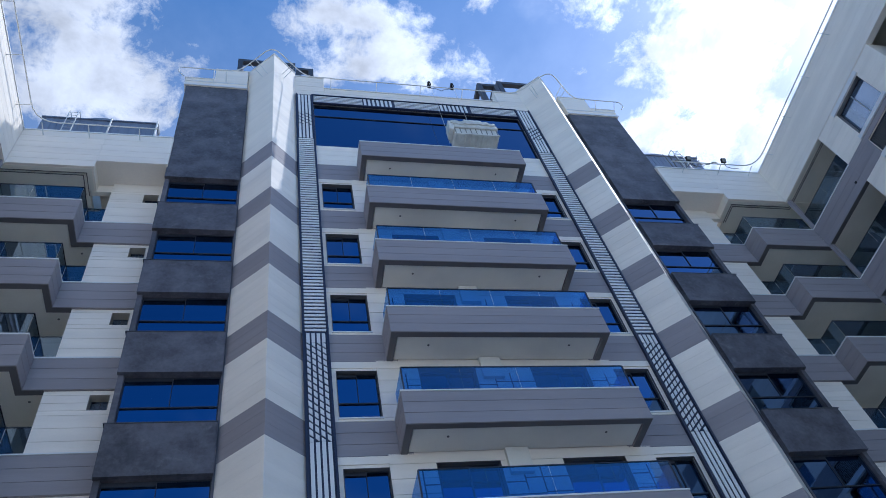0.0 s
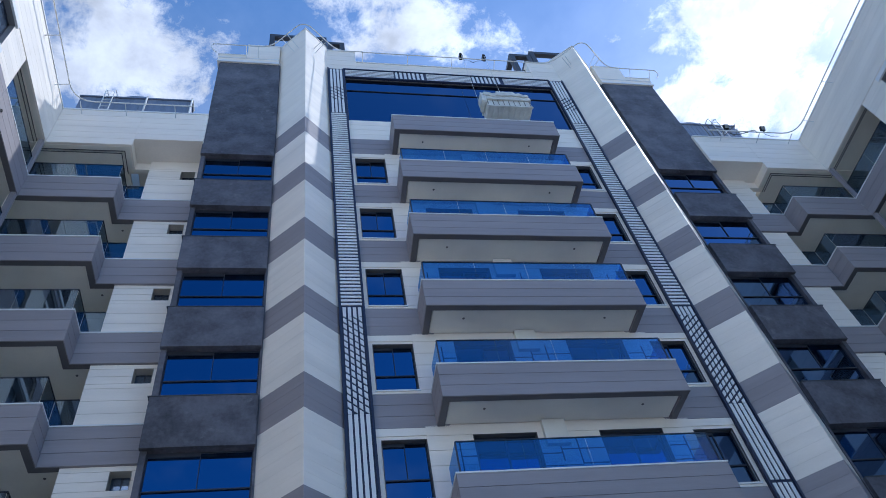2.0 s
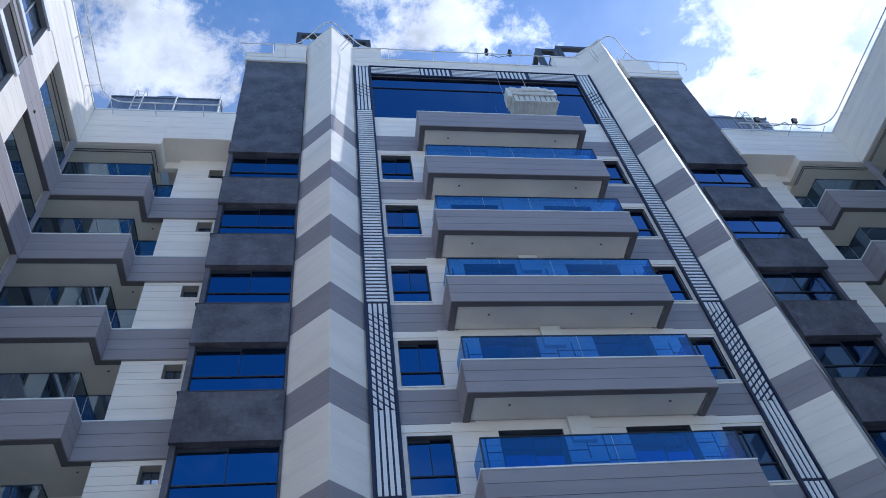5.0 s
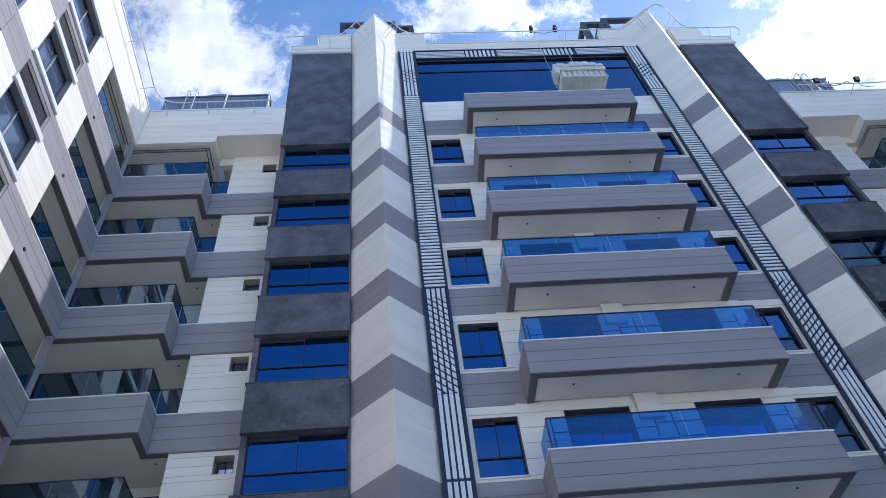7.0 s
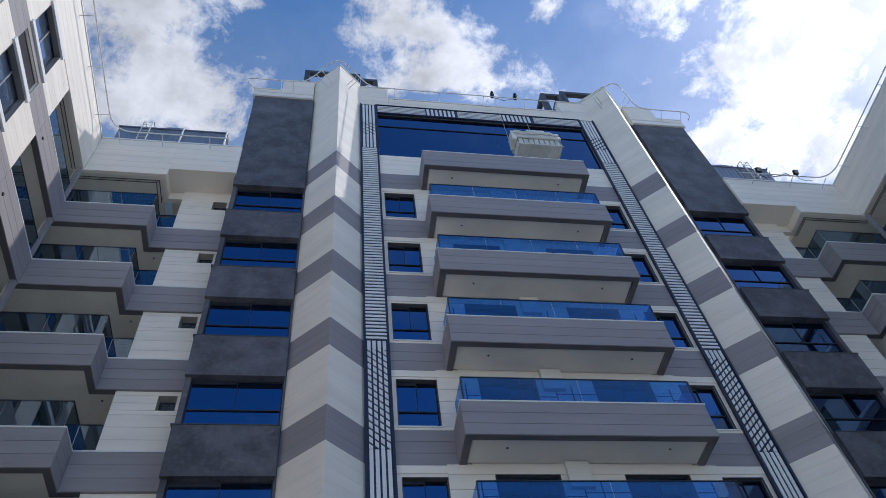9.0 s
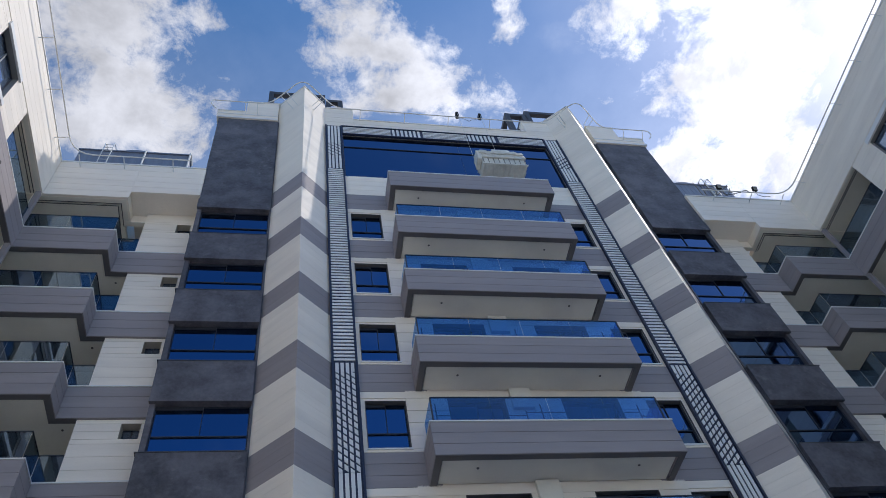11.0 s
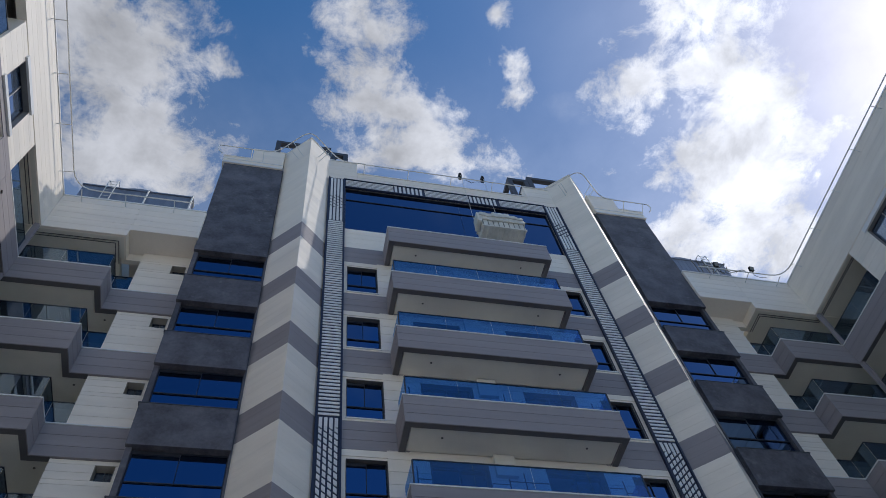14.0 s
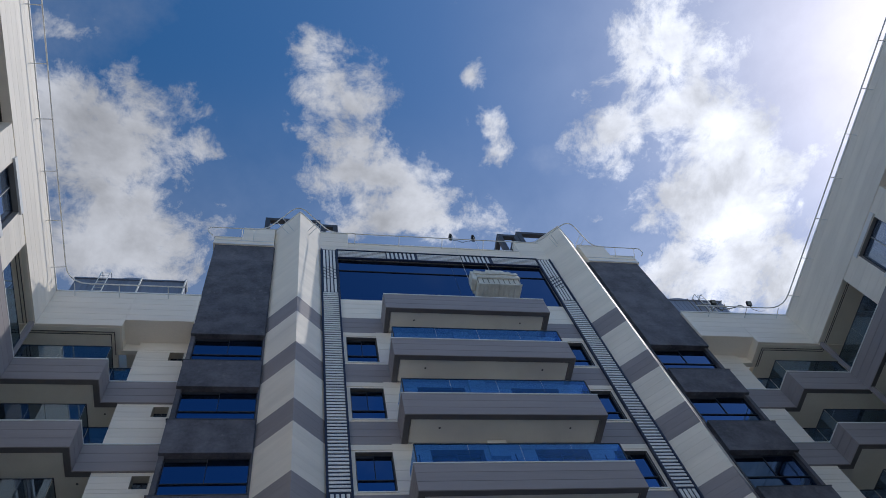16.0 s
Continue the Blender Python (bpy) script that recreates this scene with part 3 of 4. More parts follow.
# ---- corner galleries: white wall, stepped balcony bands, soffits ----
GY, RY, WY, WX = 15.79, 16.68, 16.75, 15.755
STEP, CUT, BAY = 12.84, 12.33, 12.62
ROOF = 28.98
LEVELS = [24.36 - STOREY * j for j in range(0, 8)]
HIGH = 1.20
for s in SIDES:
    bm = bmesh.new()
    wins = [(10.67, 11.18, 22.48 - STOREY * j, 23.01 - STOREY * j) for j in range(-1, 7)]
    holed(bm, lambda m, a, b, c, d: box(m, s * a, s * b, WY + 0.03, WY + 0.33, c, d), 10.40, CUT, 0, 26.96, wins)
    wall = tagged(part("gallery_wall", bm, WHITE), "white boarded wall with small square windows", "wall", "gallery walls", "structure")
    p, q = run(s, (10.40, WY), (CUT, WY))
    for j in range(-1, 6):
        z0, z1 = LEVELS[0] - STOREY * (j + 1), 26.46 - STOREY * (j + 1)
        hs = [(u0 - 10.40, u1 - 10.40, a, b) if s > 0 else (CUT - u1, CUT - u0, a, b) for u0, u1, a, b in wins]
        clad(wall, p, q, z0, z1 if j >= 0 else 26.96, 5, WHITE, hs, gap=0.008)
    boxes("end_wall", WHITE, wall, (s * (CUT - 0.3), s * CUT, WY + 0.33, 18.2, 0, 26.96))
    back = tagged(boxes("balcony_back_wall", SOFFIT, None, (s * CUT, s * 18.0, 18.2, 18.5, 0, 28.7), (s * 17.65, s * 17.95, -5, 18.2, 0, 28.7)), "cream rendered wall at the back of the balconies", "wall", kind="structure")
    sw = window("small square dark window in the white wall", 0.51, 0.53, 0.0, (0.5,), group="small windows", depth=0.29, frame=0.018, sill=False, glass=WINGGLASS, lined=True, lining=BEIGE)
    xs = -11.18 if s < 0 else 10.67
    sw.matrix_world = pose(xs, WY, wins[0][2])
    repeat(sw, [((xs, WY, h[2]), 0) for h in wins[1:]])

    # one corner balcony, then the storeys below
    o = thing("corner_balcony", "grey boarded stepped corner balcony with glass balustrade", "balcony", "corner balconies", at=(0, 0, LEVELS[0]))
    t, b, low = 0.20, 0.03, -HIGH
    boxes("edge_beam", GREY, o, (s * 10.40, s * (STEP + t), RY + b, RY + t, low, -0.03), (s * (STEP + b), s * (STEP + t), GY + t, RY + b, low, -0.03),
          (s * (STEP + b), s * (WX + t), GY + b, GY + t, low, -0.03), (s * (WX + b), s * (WX + t), BAY, GY + b, low, -0.03))
    boxes("soffit", SOFFIT, o, (s * CUT, s * (STEP + t + 0.03), RY + t + 0.03, 18.2, low + 0.05, low + 0.3), (s * (STEP + t + 0.03), s * 17.65, GY + t + 0.03, 18.2, low + 0.05, low + 0.3),
          (s * (WX + t + 0.03), s * 17.65, BAY, GY + t + 0.03, low + 0.05, low + 0.3))
    # thin sheets below the beams carry the painted shade of their underside
    boxes("edge_trim", LIP_SHADE, o, (s * CUT, s * (STEP + t), RY + 0.02, RY + t, low - 0.012, low), (s * (STEP + 0.02), s * (STEP + t), GY + t, RY + 0.02, low - 0.012, low),
          (s * (STEP + 0.02), s * (WX + t), GY + 0.02, GY + t, low - 0.012, low), (s * (WX + 0.02), s * (WX + t), BAY, GY + 0.02, low - 0.012, low))
    for a, c in (((10.40, RY), (STEP, RY)), ((STEP, RY), (STEP, GY)), ((STEP, GY), (WX, GY)), ((WX, GY), (WX, BAY))):
        clad(o, *run(s, a, c), low, -0.03, 3, GREY)
    boxes("coping", CAP, o, (s * 10.40, s * (STEP + t), RY - 0.015, RY + t, -0.03, 0.012), (s * (STEP - 0.015), s * (STEP + t), GY + t, RY - 0.015, -0.03, 0.012),
          (s * (STEP - 0.015), s * (WX + t), GY - 0.015, GY + t, -0.03, 0.012), (s * (WX - 0.015), s * (WX + t), BAY, GY - 0.015, -0.03, 0.012))
    g = 0.9
    for x0, x1, y0, y1 in ((CUT, STEP + 0.08, RY + 0.09, RY + 0.102), (STEP + 0.09, STEP + 0.102, GY + 0.11, RY + 0.08),
                           (STEP + 0.11, 14.5, GY + 0.09, GY + 0.102), (14.51, WX + 0.08, GY + 0.09, GY + 0.102),
                           (WX + 0.09, WX + 0.102, BAY + 0.03, 14.2), (WX + 0.09, WX + 0.102, 14.21, GY - 0.12)):
        boxes("glass_pane", SIDEGLASS, o, (s * x0, s * x1, y0, y1, 0.014, g), label="grey tinted glass balustrade pane")
    boxes("handrail", ALU, o, (s * CUT, s * (STEP + 0.12), RY + 0.08, RY + 0.115, g, g + 0.025), (s * (STEP + 0.08), s * (STEP + 0.115), GY + 0.08, RY + 0.08, g, g + 0.025),
          (s * (STEP + 0.115), s * (WX + 0.115), GY + 0.08, GY + 0.115, g, g + 0.025), (s * (WX + 0.08), s * (WX + 0.115), BAY + 0.03, GY + 0.08, g, g + 0.025))
    boxes("corner_post", GREY, o, (s * (WX + 0.02), s * (WX + 0.18), GY + 0.02 - 0.16, GY + 0.02, 0.012, STOREY + low))
    bm = bmesh.new()
    bmesh.ops.create_cone(bm, cap_ends=True, segments=14, radius1=0.03, radius2=0.04, depth=0.02, matrix=Matrix.Translation((s * 12.75, 17.2, low + 0.045)))
    part("downlight", bm, REVEAL, o, "small grey round downlight")
    bm = bmesh.new()
    bmesh.ops.create_cone(bm, cap_ends=True, segments=14, radius1=0.055, radius2=0.055, depth=0.04, matrix=Matrix.Translation((s * (WX - 0.01), 12.96, -0.80)) @ Matrix.Rotation(radians(90), 4, "Y"))
    part("spout", bm, BLACK, o, "dark round drain spout")
    repeat(o, [((0, 0, z), 0) for z in LEVELS[1:7]])

    # white eaves band over the top balcony, with its own soffits
    e0 = 26.54
    bm = bmesh.new()
    box(bm, s * (STEP + 0.03), s * 17.95, GY + 0.03, GY + 0.23, e0, ROOF)
    box(bm, s * 10.40, s * (STEP + 0.03), GY + 0.03, 18.4, 26.96, ROOF)
    box(bm, s * (STEP + 0.03), s * (STEP + 0.23), GY + 0.23, WY + 0.3, e0, 26.96)
    box(bm, s * CUT, s * (STEP + 0.03), WY + 0.1, WY + 0.3, e0, 26.96)
    eaves = tagged(part("eaves_band", bm, WHITE), "white boarded parapet band above the top balcony", "wall", "eaves", "structure")
    clad(eaves, *run(s, (10.40, GY), (STEP, GY)), 26.96, ROOF, 5, WHITE)
    clad(eaves, *run(s, (STEP, GY), (WX, GY)), 26.54, ROOF, 6, WHITE)
    boxes("edge_trim", SOFFIT, eaves, (s * (STEP + 0.1), s * (WX + 0.2), GY + 0.1, GY + 0.26, e0 - 0.012, e0), (s * (STEP + 0.1), s * (STEP + 0.26), GY + 0.26, WY + 0.05, e0 - 0.012, e0),
          (s * (WX + 0.06), s * (WX + 0.2), BAY, GY + 0.1, e0 - 0.012, e0), (s * CUT, s * (STEP + 0.1), WY + 0.1, WY + 0.24, e0 - 0.012, e0))
    # flat dark strips painted in for the thin shadow lines of the eaves soffit
    for a, z in ((0.27, e0 - 0.012), (0.40, e0 + 0.038)):
        boxes("shadow_gap", LIP_SHADE, eaves, (s * (STEP + a), s * (WX + a), GY + a, GY + a + 0.03, z, z + 0.011), (s * (STEP + a), s * (STEP + a + 0.03), GY + a + 0.03, WY + 0.3, z, z + 0.011),
              (s * (WX + a), s * (WX + a + 0.03), BAY + 0.07, GY + a + 0.03, z, z + 0.011))
    boxes("soffit", SOFFIT, eaves, (s * (STEP + 0.26), s * 17.65, GY + 0.26, 18.2, e0 + 0.05, e0 + 0.3))
    boxes("soffit", SOFFIT, eaves, (s * (WX + 0.3), s * 17.65, BAY, GY + 0.26, e0 + 0.05, e0 + 0.3))
    boxes("coping", CAP, eaves, (s * 10.40, s * (WX - 0.04), GY - 0.03, GY + 0.3, ROOF, ROOF + 0.07))

    # wing running along the courtyard
    bays = [(BAY, GY), (5.25, 8.45)]
    wz = [(21.24 + STOREY - STOREY * j, 22.88 + STOREY - STOREY * j) for j in range(0, 8)]
    holes = [(9.62, 11.36, a, c) for a, c in wz] + [(9.62, 11.36, 23.15 - STOREY * j, 24.09 - STOREY * j) for j in range(0, 7)]
    holes += [(a, c, 0.0, 26.54) for a, c in bays]
    bm = bmesh.new()
    holed(bm, lambda m, a, c, z0, z1: box(m, s * (WX + 0.03), s * (WX + 0.3), a, c, z0, z1), -5.0, GY + 0.03, 0, ROOF, holes)
    for y in (BAY - 0.25, 8.45, 5.25 - 0.25):
        box(bm, s * (WX + 0.3), s * 17.65, y, y + 0.25, 0, 26.54)
    wing = tagged(part("wing_wall_" + WAY[s], bm, WHITE), "white boarded wing wall with grey floor bands, windows and balconies", "wall", kind="structure")
    hy = [(GY - c, GY - a, z0, z1) if s > 0 else (a - 0.0, c - 0.0, z0, z1) for a, c, z0, z1 in holes]
    p, q = run(s, (WX, GY), (WX, 0.0))
    clad(wing, p, q, 26.54, ROOF, 6, WHITE, hy, gap=0.003)
    for j in range(-1, 6):
        t0 = LEVELS[0] - STOREY * j
        if j >= 0:
            clad(wing, p, q, t0 - HIGH, t0, 3, GREY, hy, gap=0.006)
        clad(wing, p, q, t0 - STOREY, t0 - HIGH, 5, WHITE, hy, gap=0.003)
    boxes("coping", CAP, wing, (s * (WX - 0.03), s * (WX + 0.35), -5, GY + 0.3, ROOF, ROOF + 0.07))
    for j in range(-1, 6):
        z = 22.90 - STOREY * j
        boxes("ledge", CAP, wing, (s * (WX - 0.07), s * (WX + 0.1), 9.52, 11.46, z, z + 0.22))
        boxes("ledge", CAP, wing, (s * (WX - 0.07), s * (WX + 0.1), 9.52, 11.46, z - 1.84, z - 1.66))
    # windows and louvres of the wing
    turn = 90 if s < 0 else -90
    y0 = 9.62 if s < 0 else 11.36
    ww = window("grey-blue sliding window with pale mullion and white sill", 1.74, 1.64, 0.0, (0.5,), group="wing windows", depth=0.2, frame=0.04, glass=WINGGLASS, bar=PALE, lining=REVEAL2)
    ww.matrix_world = pose(s * WX, y0, wz[0][0], 0, 0, turn)
    repeat(ww, [((s * WX, y0, a), turn) for a, _ in wz[1:7]])
    lv = thing("louvre_panel", "grey metal louvre panel below a window", "louvre", "louvre panels", "structure")
    boxes("frame", ALU, lv, (0, 1.74, 0.1, 0.16, 0, 0.05), (0, 1.74, 0.1, 0.16, 0.89, 0.94), (0, 0.05, 0.1, 0.16, 0.05, 0.89), (1.69, 1.74, 0.1, 0.16, 0.05, 0.89))
    # shade behind the slats, put in as a near-black sheet
    boxes("backing", SLAT_SHADE, lv, (0, 1.74, 0.2, 0.22, 0, 0.94))
    for i in range(14):
        bm = bmesh.new()
        z = 0.055 + i * 0.0607
        v = [bm.verts.new(c) for c in ((0.05, 0.10, z), (1.69, 0.10, z), (1.69, 0.14, z + 0.05), (0.05, 0.14, z + 0.05), (0.05, 0.110, z), (1.69, 0.110, z), (1.69, 0.15, z + 0.05), (0.05, 0.15, z + 0.05))]
        for f in ((0, 1, 2, 3), (7, 6, 5, 4), (0, 4, 5, 1), (3, 2, 6, 7), (0, 3, 7, 4), (1, 5, 6, 2)):
            bm.faces.new([v[k] for k in f])
        part("slat", bm, LOUVRE, lv)
    lv.matrix_world = pose(s * WX, y0, 23.15, 0, 0, turn)
    repeat(lv, [((s * WX, y0, 23.15 - STOREY * j), turn) for j in range(1, 6)])
    # second balcony bay of the wing
    sb = thing("recessed_balcony", "grey boarded recessed balcony with glass balustrade in the wing", "balcony", "wing balconies", at=(0, 0, LEVELS[0]))
    boxes("edge_beam", GREY, sb, (s * (WX + b), s * (WX + t), 5.25, 8.45, low, -0.03))
    boxes("soffit", SOFFIT, sb, (s * (WX + t), s * 17.65, 5.25, 8.45, low + 0.05, low + 0.3))
    clad(sb, *run(s, (WX, 8.45), (WX, 5.25)), low, -0.03, 3, GREY)
    boxes("coping", CAP, sb, (s * (WX - 0.015), s * (WX + t), 5.25, 8.45, -0.03, 0.012))
    boxes("glass_pane", SIDEGLASS, sb, (s * (WX + 0.09), s * (WX + 0.102), 5.27, 8.43, 0.014, g), label="grey tinted glass balustrade pane")
    boxes("handrail", ALU, sb, (s * (WX + 0.08), s * (WX + 0.115), 5.27, 8.43, g, g + 0.025))
    repeat(sb, [((0, 0, z), 0) for z in LEVELS[1:7]])

# ---- unseen roofs and far outer walls, added to close the blocks and keep light out ----
tagged(boxes("roof_centre", ROOFING, None, (-10.3, 10.3, 17.05, 26, 34.0, 34.3)), "unseen grey flat roof of the centre block, added to block light", "roof", kind="structure")
tagged(boxes("wall_back", WHITE, None, (-26, 26, 26, 26.3, 0, 34.0)), "unseen plain white back wall, added to block light from behind", "wall", kind="structure")
for s in SIDES:
    tagged(boxes("roof_" + WAY[s], ROOFING, None, (s * 10.4, s * 26, 18.5, 26, 28.7, 28.95), (s * (WX + 0.36), s * 26, -5, 18.5, 28.95, 29.1)), "unseen grey flat roof of the wing, added to block light", "roof", kind="structure")
    tagged(boxes("wall_outer_" + WAY[s], WHITE, None, (s * 25.7, s * 26, -5, 26, 0, 28.7), (s * (WX + 0.3), s * 25.7, -5, -4.7, 0, 28.9)), "unseen plain white outer wall of the wing, added to block light", "wall", kind="structure")


# ---- roof edge rails ----
def rail(name_group, points, posts, radius=0.35):
    """A pipe held off the wall on brackets; posts are (rail point, wall point)."""
    o = thing("roof_rail", "white painted steel pipe rail on brackets along the roof edge", "railing", name_group)
    bm = bmesh.new()
    tube(bm, rounded(points, radius), 0.027)
    part("pipe", bm, STEEL, o)
    for a, c in posts:
        bm = bmesh.new()
        tube(bm, [a, c], 0.018, 6)
        part("bracket", bm, STEEL, o)
    return o


for s in SIDES:
    z, off = ROOF - 0.25, 0.5
    pts = [(s * 10.9, GY - off, z), (s * (WX - off), GY - off, z), (s * (WX - off), -4.5, z)]
    posts = [((s * x, GY - off, z), (s * x, GY, z - 0.08)) for x in (11.6, 13.4, 15.0)]
    y = 14.6
    while y > -4.4:
        posts.append(((s * (WX - off), y, z), (s * WX, y, z - 0.08)))
        y -= 1.9
    rail("wing rails", pts, posts, 0.8)
    # crown rail: round the tower cap and the pilaster
    z, zz = 35.1, 35.05
    pts = [(s * 10.55, 15.42, zz - 0.95), (s * 10.8, 15.40, zz - 0.55), (s * 10.78, DY - 0.45, zz), (s * 10.5, DY - 0.45, zz), (s * 8.2, DY - 0.45, zz), (s * 6.73, 14.2, z + 0.25), (s * 5.2, FACE - 0.45, zz), (s * 4.0, FACE - 0.45, z)]
    posts = [((s * x, DY - 0.45, zz), (s * x, DY - 0.04, zz - 0.42)) for x in ((9.3, 8.76) if s < 0 else (10.5, 9.45))]
    posts += [((s * 7.75, 15.03, zz + 0.08), (s * 7.15, 15.26, 34.3)), ((s * 7.5, 14.83, zz + 0.15), (s * 6.93, 15.05, 34.2)), ((s * 5.87, 14.93, z - 0.1), (s * 6.26, 15.33, 34.9)), ((s * 5.75, 15.03, z - 0.15), (s * 6.19, 15.41, 34.64))]
    rail("crown rails", pts, posts, 0.5)
rail("crown rails", [(-4.05, FACE - 0.45, 35.05), (4.25, FACE - 0.45, 35.05)], [((x, FACE - 0.45, 35.05), (x, FACE, 34.8)) for x in (-4.0, -1.85, 0.3, 2.4, 4.0)])


# ---- roof steelwork ----
def portal(x0, x1, y0, y1, z0, z1, inner):
    o = thing("roof_frame", "dark grey steel portal frame on the roof", "steel frame", "roof frames")
    r = 0.13
    for x in (x0, *inner, x1):
        for y in (y0, y1):
            boxes("post", BEAM, o, (x - r, x + r, y - r, y + r, z0, z1 - 2 * r))
        boxes("beam", BEAM, o, (x - r, x + r, y0 - r, y1 + r, z1 - 2 * r, z1))
    for y in (y0, y1):
        boxes("beam", BEAM, o, (x0 + r, x1 - r, y - r + 0.004, y + r - 0.004, z1 - 2 * r + 0.004, z1 - 0.004))
    return o


portal(-8.35, -5.65, 17.3, 18.6, 34.3, 40.65, ())
portal(-5.35, -4.72, 17.3, 18.6, 34.3, 40.1, ())
portal(4.65, 5.6, 17.3, 18.6, 34.3, 40.05, ())
portal(5.9, 8.2, 17.3, 18.6, 34.3, 40.55, ())

for s in SIDES:
    o = thing("plant_room", "blue-grey sheet-clad plant room on the roof", "plant room", "plant rooms", at=(0, 0, 28.95))
    bm = bmesh.new()
    box(bm, s * 12.1, s * 17.15, 19.0, 22.0, 0, 7.15)
    x = 12.2
    while x < 17.05:
        box(bm, s * x, s * (x + 0.05), 18.98, 19.0, 0, 7.1)
        x += 0.25
    part("body", bm, SHEET, o)
    boxes("roof_edge", SHEET, o, (s * 12.05, s * 17.2, 18.93, 22.05, 7.15, 7.23))
    bm = bmesh.new()
    for i in range(12):
        a = -1.2 + 2.4 * i / 11
        b2 = -1.2 + 2.4 * (i + 1) / 11
        if i < 11:
            box(bm, s * (14.6 + a * 0.5), s * (14.6 + b2 * 0.5), 18.97, 21.0, 7.2, 7.27 + 0.16 * math.cos((a + b2) / 2 * 1.2))
    part("roof_vent", bm, SHEET, o, "low vaulted roof vent")
    if s < 0:
        for x in (-14.13, -12.05):
            bm = bmesh.new()
            tube(bm, rounded([(x, 18.88, 0), (x, 18.88, 7.32), (x, 19.6, 7.32)], 0.15), 0.045)
            part("drain_pipe", bm, STEEL, o, "white drain pipe")
    lad = thing("cat_ladder", "white steel cat ladder rising over the plant room edge", "ladder", "cat ladders", at=(s * 15.8, 18.7, 28.75))
    for x in (-0.2, 0.2):
        bm = bmesh.new()
        tube(bm, rounded([(x, 0, 0), (x, 0, 7.75), (x, 0.5, 7.75)], 0.2), 0.025, 6)
        part("stile", bm, STEEL, lad)
    for i in range(25):
        bm = bmesh.new()
        tube(bm, [(-0.2, 0, 0.3 + 0.3 * i), (0.2, 0, 0.3 + 0.3 * i)], 0.014, 6)
        part("rung", bm, STEEL, lad)


# ---- floodlights on the rails ----
def floodlight(at, turn):
    o = thing("floodlight", "small black floodlight clamped to the roof rail", "floodlight", "floodlights", at=at, turn=turn)
    boxes("bracket", BLACK, o, (-0.02, 0.02, -0.02, 0.02, -0.05, 0.12))
    bm = bmesh.new()
    bmesh.ops.create_cube(bm, size=1, matrix=Matrix.Translation((0, -0.05, 0.22)) @ Matrix.Rotation(radians(25), 4, "X") @ Matrix.Diagonal((0.24, 0.12, 0.24, 1)))
    bmesh.ops.bevel(bm, geom=bm.edges[:], offset=0.02, segments=2, affect="EDGES")
    housing = part("housing", bm, BLACK, o)
    bm = bmesh.new()
    bmesh.ops.create_cube(bm, size=1, matrix=Matrix.Translation((0, -0.05, 0.22)) @ Matrix.Rotation(radians(25), 4, "X") @ Matrix.Translation((0, -0.063, 0)) @ Matrix.Diagonal((0.19, 0.008, 0.19, 1)))
    part("lens", bm, DULL, housing, "flat glass lens")
    bm = bmesh.new()
    tube(bm, [(0, 0.02, 0.1), (0.1, 0.1, -0.05), (0.3, 0.1, -0.18), (0.7, 0.12, -0.1)], 0.012, 6)
    part("cable", bm, BLACK, o)
    return o


for at, turn in (((11.9, GY - 0.45, 28.85), 0), ((13.7, GY - 0.45, 28.85), 0)):
    floodlight(at, turn)

# ---- wrapped work platform hung before the top window ----
cr = thing("work_platform", "off-white tarpaulin-wrapped work platform hanging on ropes", "work platform", at=(1.80, 15.2, 29.05))


def draped(x0, x1, y0, y1, z0, z1, cuts, fold, rough, taper=0.0):
    """A cloth-covered block: creased, with hanging folds on its front."""
    bm = bmesh.new()
    box(bm, x0, x1, y0, y1, z0, z1)
    bmesh.ops.subdivide_edges(bm, edges=bm.edges[:], cuts=cuts, use_grid_fill=True)
    for v in bm.verts:
        k = (v.co.z - z0) / (z1 - z0)
        v.co.x += -taper * k * v.co.x
        if abs(v.co.y - y0) < 0.02:
            v.co.y += fold * math.sin(v.co.x * 17 + 1.5 * math.sin(v.co.x * 3)) * (1 - 0.5 * k)
        v.co += noise.noise_vector(v.co * 2.3) * rough
    for f in bm.faces:
        f.smooth = True
    return bm


part("skirt", draped(-0.94, 0.98, -0.36, 0.34, 0.05, 0.60, 14, 0.012, 0.012), CLOTH, cr, "tarpaulin panel stretched over the frame")
for i in range(9):
    x = -0.90 + i * 0.23
    boxes("seam", SEAM, cr, (x - 0.014, x + 0.014, -0.392, -0.372, 0.07, 0.56))
    boxes("rib", CLOTH, cr, (x - 0.03, x + 0.03, -0.36, 0.34, -0.01, 0.05))
boxes("edge_rail", CLOTH, cr, (-0.97, 1.0, -0.42, -0.36, 0.0, 0.06), (-0.97, 1.0, -0.43, -0.37, 0.57, 0.63))
part("cover", draped(-0.98, 1.02, -0.44, 0.40, 0.60, 0.84, 14, 0.015, 0.03, 0.04), CLOTH, cr, "loose tarpaulin cover")
part("roll", draped(-1.06, 0.96, -0.50, 0.2, 0.84, 1.02, 14, 0.03, 0.07, 0.05), CLOTH, cr, "rolled tarpaulin edge")
part("droop", draped(-1.14, -0.94, -0.46, 0.1, 0.34, 1.0, 7, 0.02, 0.06), CLOTH, cr, "tarpaulin end hanging down")
part("bundle", draped(-0.44, 0.36, -0.46, 0.1, 1.0, 1.20, 8, 0.02, 0.04), CLOTH, cr, "folded tarpaulin bundle")
ROPES = (-1.05, 0.10)
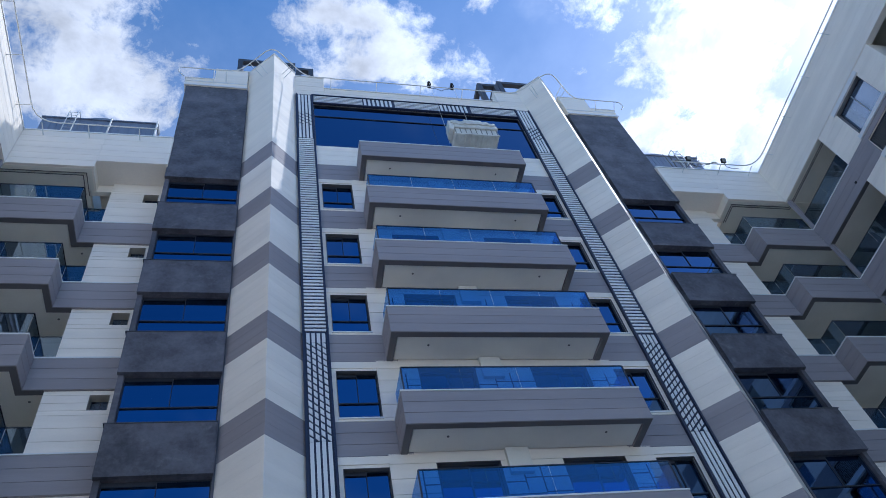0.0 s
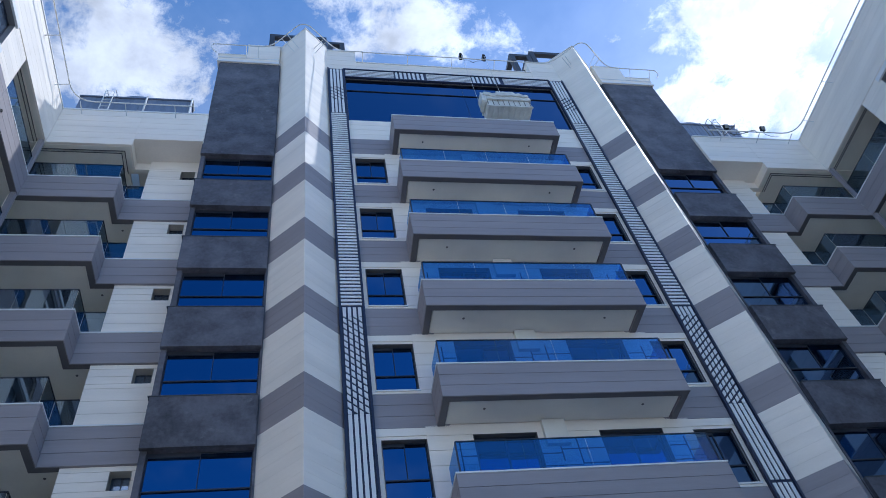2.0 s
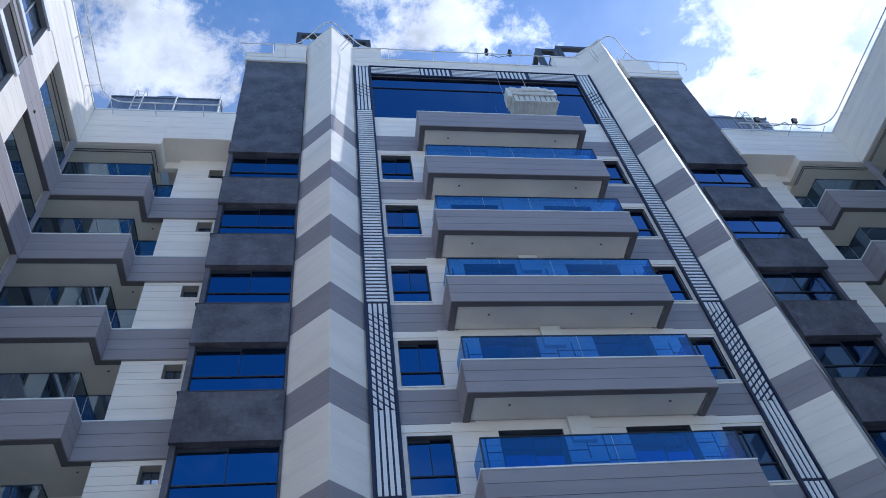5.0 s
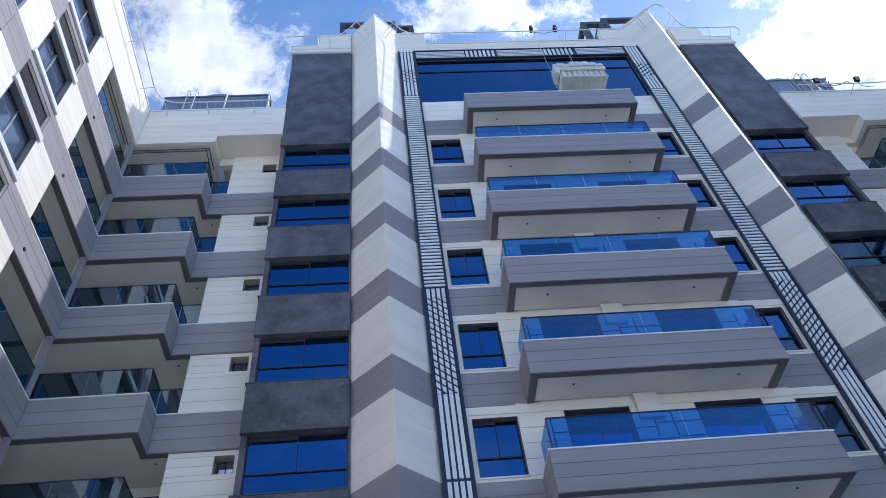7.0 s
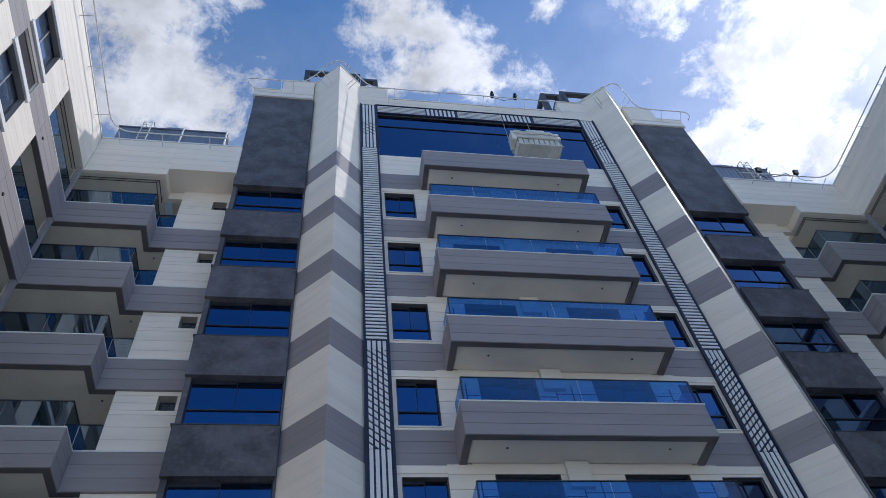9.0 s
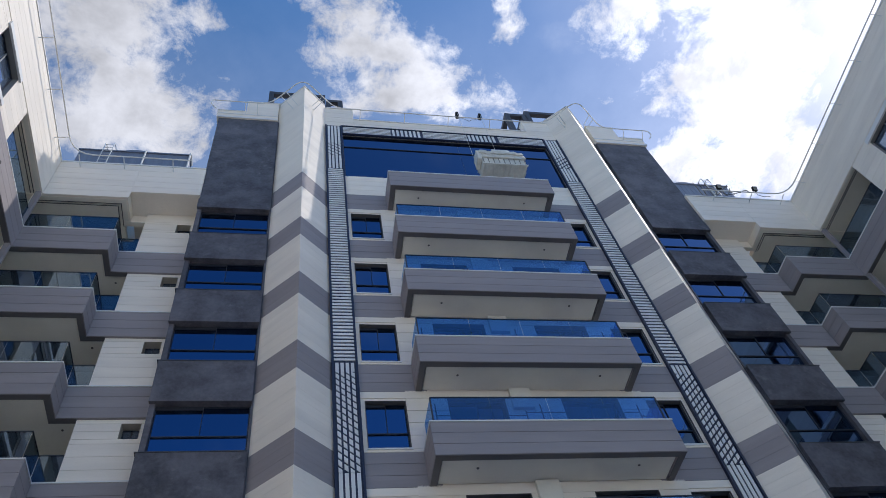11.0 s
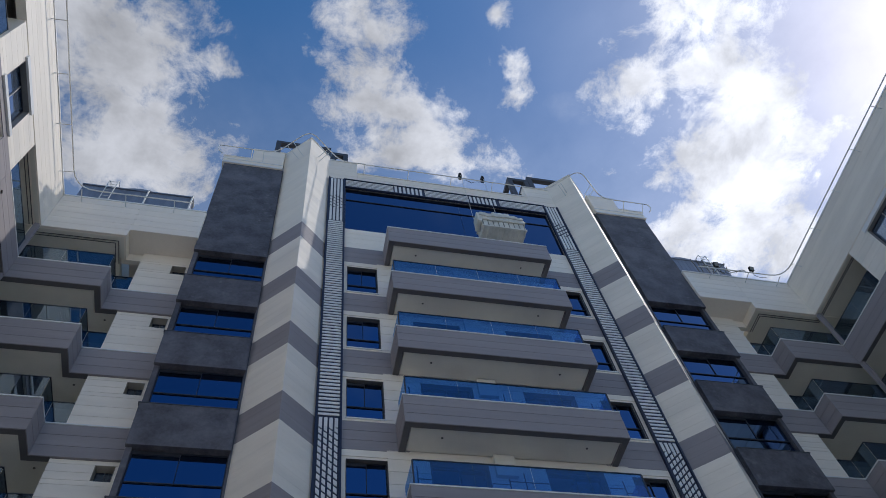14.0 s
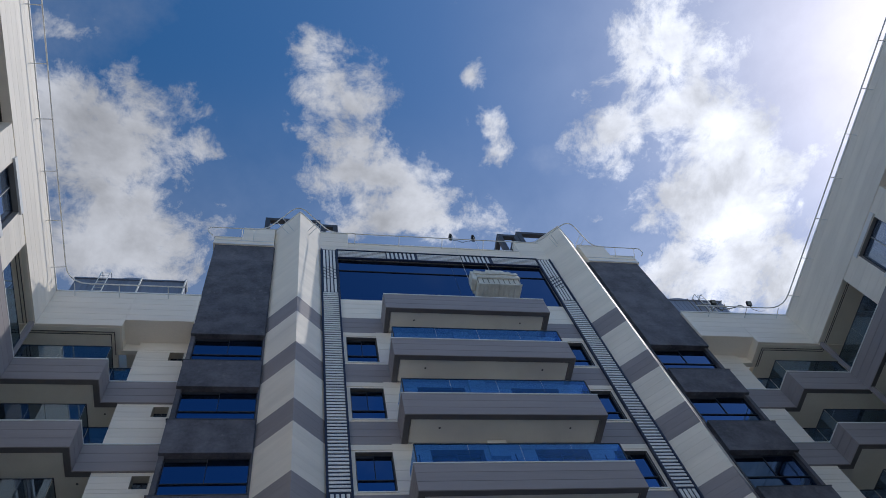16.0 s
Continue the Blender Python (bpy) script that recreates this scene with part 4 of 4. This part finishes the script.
for x in ROPES:
    bm = bmesh.new()
    tube(bm, [(x, 0.1, 0.9), (x, 0.11, 6.10), (x, FACE - 0.47 - 15.2, 6.30)], 0.008, 5)
    part("rope", bm, STEEL, cr)


def rope_roller(at):
    """A small black trolley on the parapet rail over which a rope runs."""
    o = thing("rope_roller", "small black rope roller clamped on the parapet rail", "rope roller", "rope rollers", at=at)
    boxes("clamp", BLACK, o, (-0.07, 0.07, -0.05, 0.09, -0.05, 0.03))
    boxes("cheek", BLACK, o, (-0.075, -0.05, -0.10, 0.09, 0.03, 0.27))
    boxes("cheek", BLACK, o, (0.05, 0.075, -0.10, 0.09, 0.03, 0.27))
    bm = bmesh.new()
    bmesh.ops.create_cone(bm, cap_ends=True, segments=18, radius1=0.12, radius2=0.12, depth=0.09, matrix=Matrix.Translation((0, -0.02, 0.26)) @ Matrix.Rotation(radians(90), 4, "Y"))
    part("wheel", bm, BLACK, o)
    return o


for x in ROPES:
    rope_roller((1.80 + x, FACE - 0.45, 35.09))

# ---- loose hoses and cables along the roof edges ----
hose = thing("hose", "loose grey hose looped over the roof rail", "hose", at=(11.2, GY - 0.4, 28.75))
bm = bmesh.new()
pts = []
for i in range(70):
    a = i / 69
    pts.append((a * 2.1, 0.1 * math.sin(a * 31), 0.28 * math.sin(a * 23) * (1 - 0.5 * a) + 0.12))
tube(bm, pts, 0.022, 6)
part("loop", bm, SEAM, hose)
for x, lean in ((10.95, 0.5), (11.2, 0.42), (11.5, 0.46), (12.25, -0.35)):
    o = thing("scaffold_pole", "thin grey steel pole leaning on the roof rail", "pole", "loose poles", at=(x, GY + 0.1, ROOF + 0.07))
    bm = bmesh.new()
    tube(bm, [(lean, 0, 0), (0, -0.42, 0.16), (-lean * 0.5, -0.62, 0.24)], 0.02, 6)
    part("pole", bm, SEAM, o)
wire = thing("cable", "thin black cable sagging between the rope rollers", "cable", at=(0.75, FACE - 0.42, 35.1))
bm = bmesh.new()
tube(bm, [(i / 16 * 1.1, 0.03 * math.sin(i), 0.05 - 0.35 * math.sin(i / 16 * math.pi) + 0.03 * math.sin(i * 2.1)) for i in range(17)], 0.012, 5)
part("strand", bm, BLACK, wire)
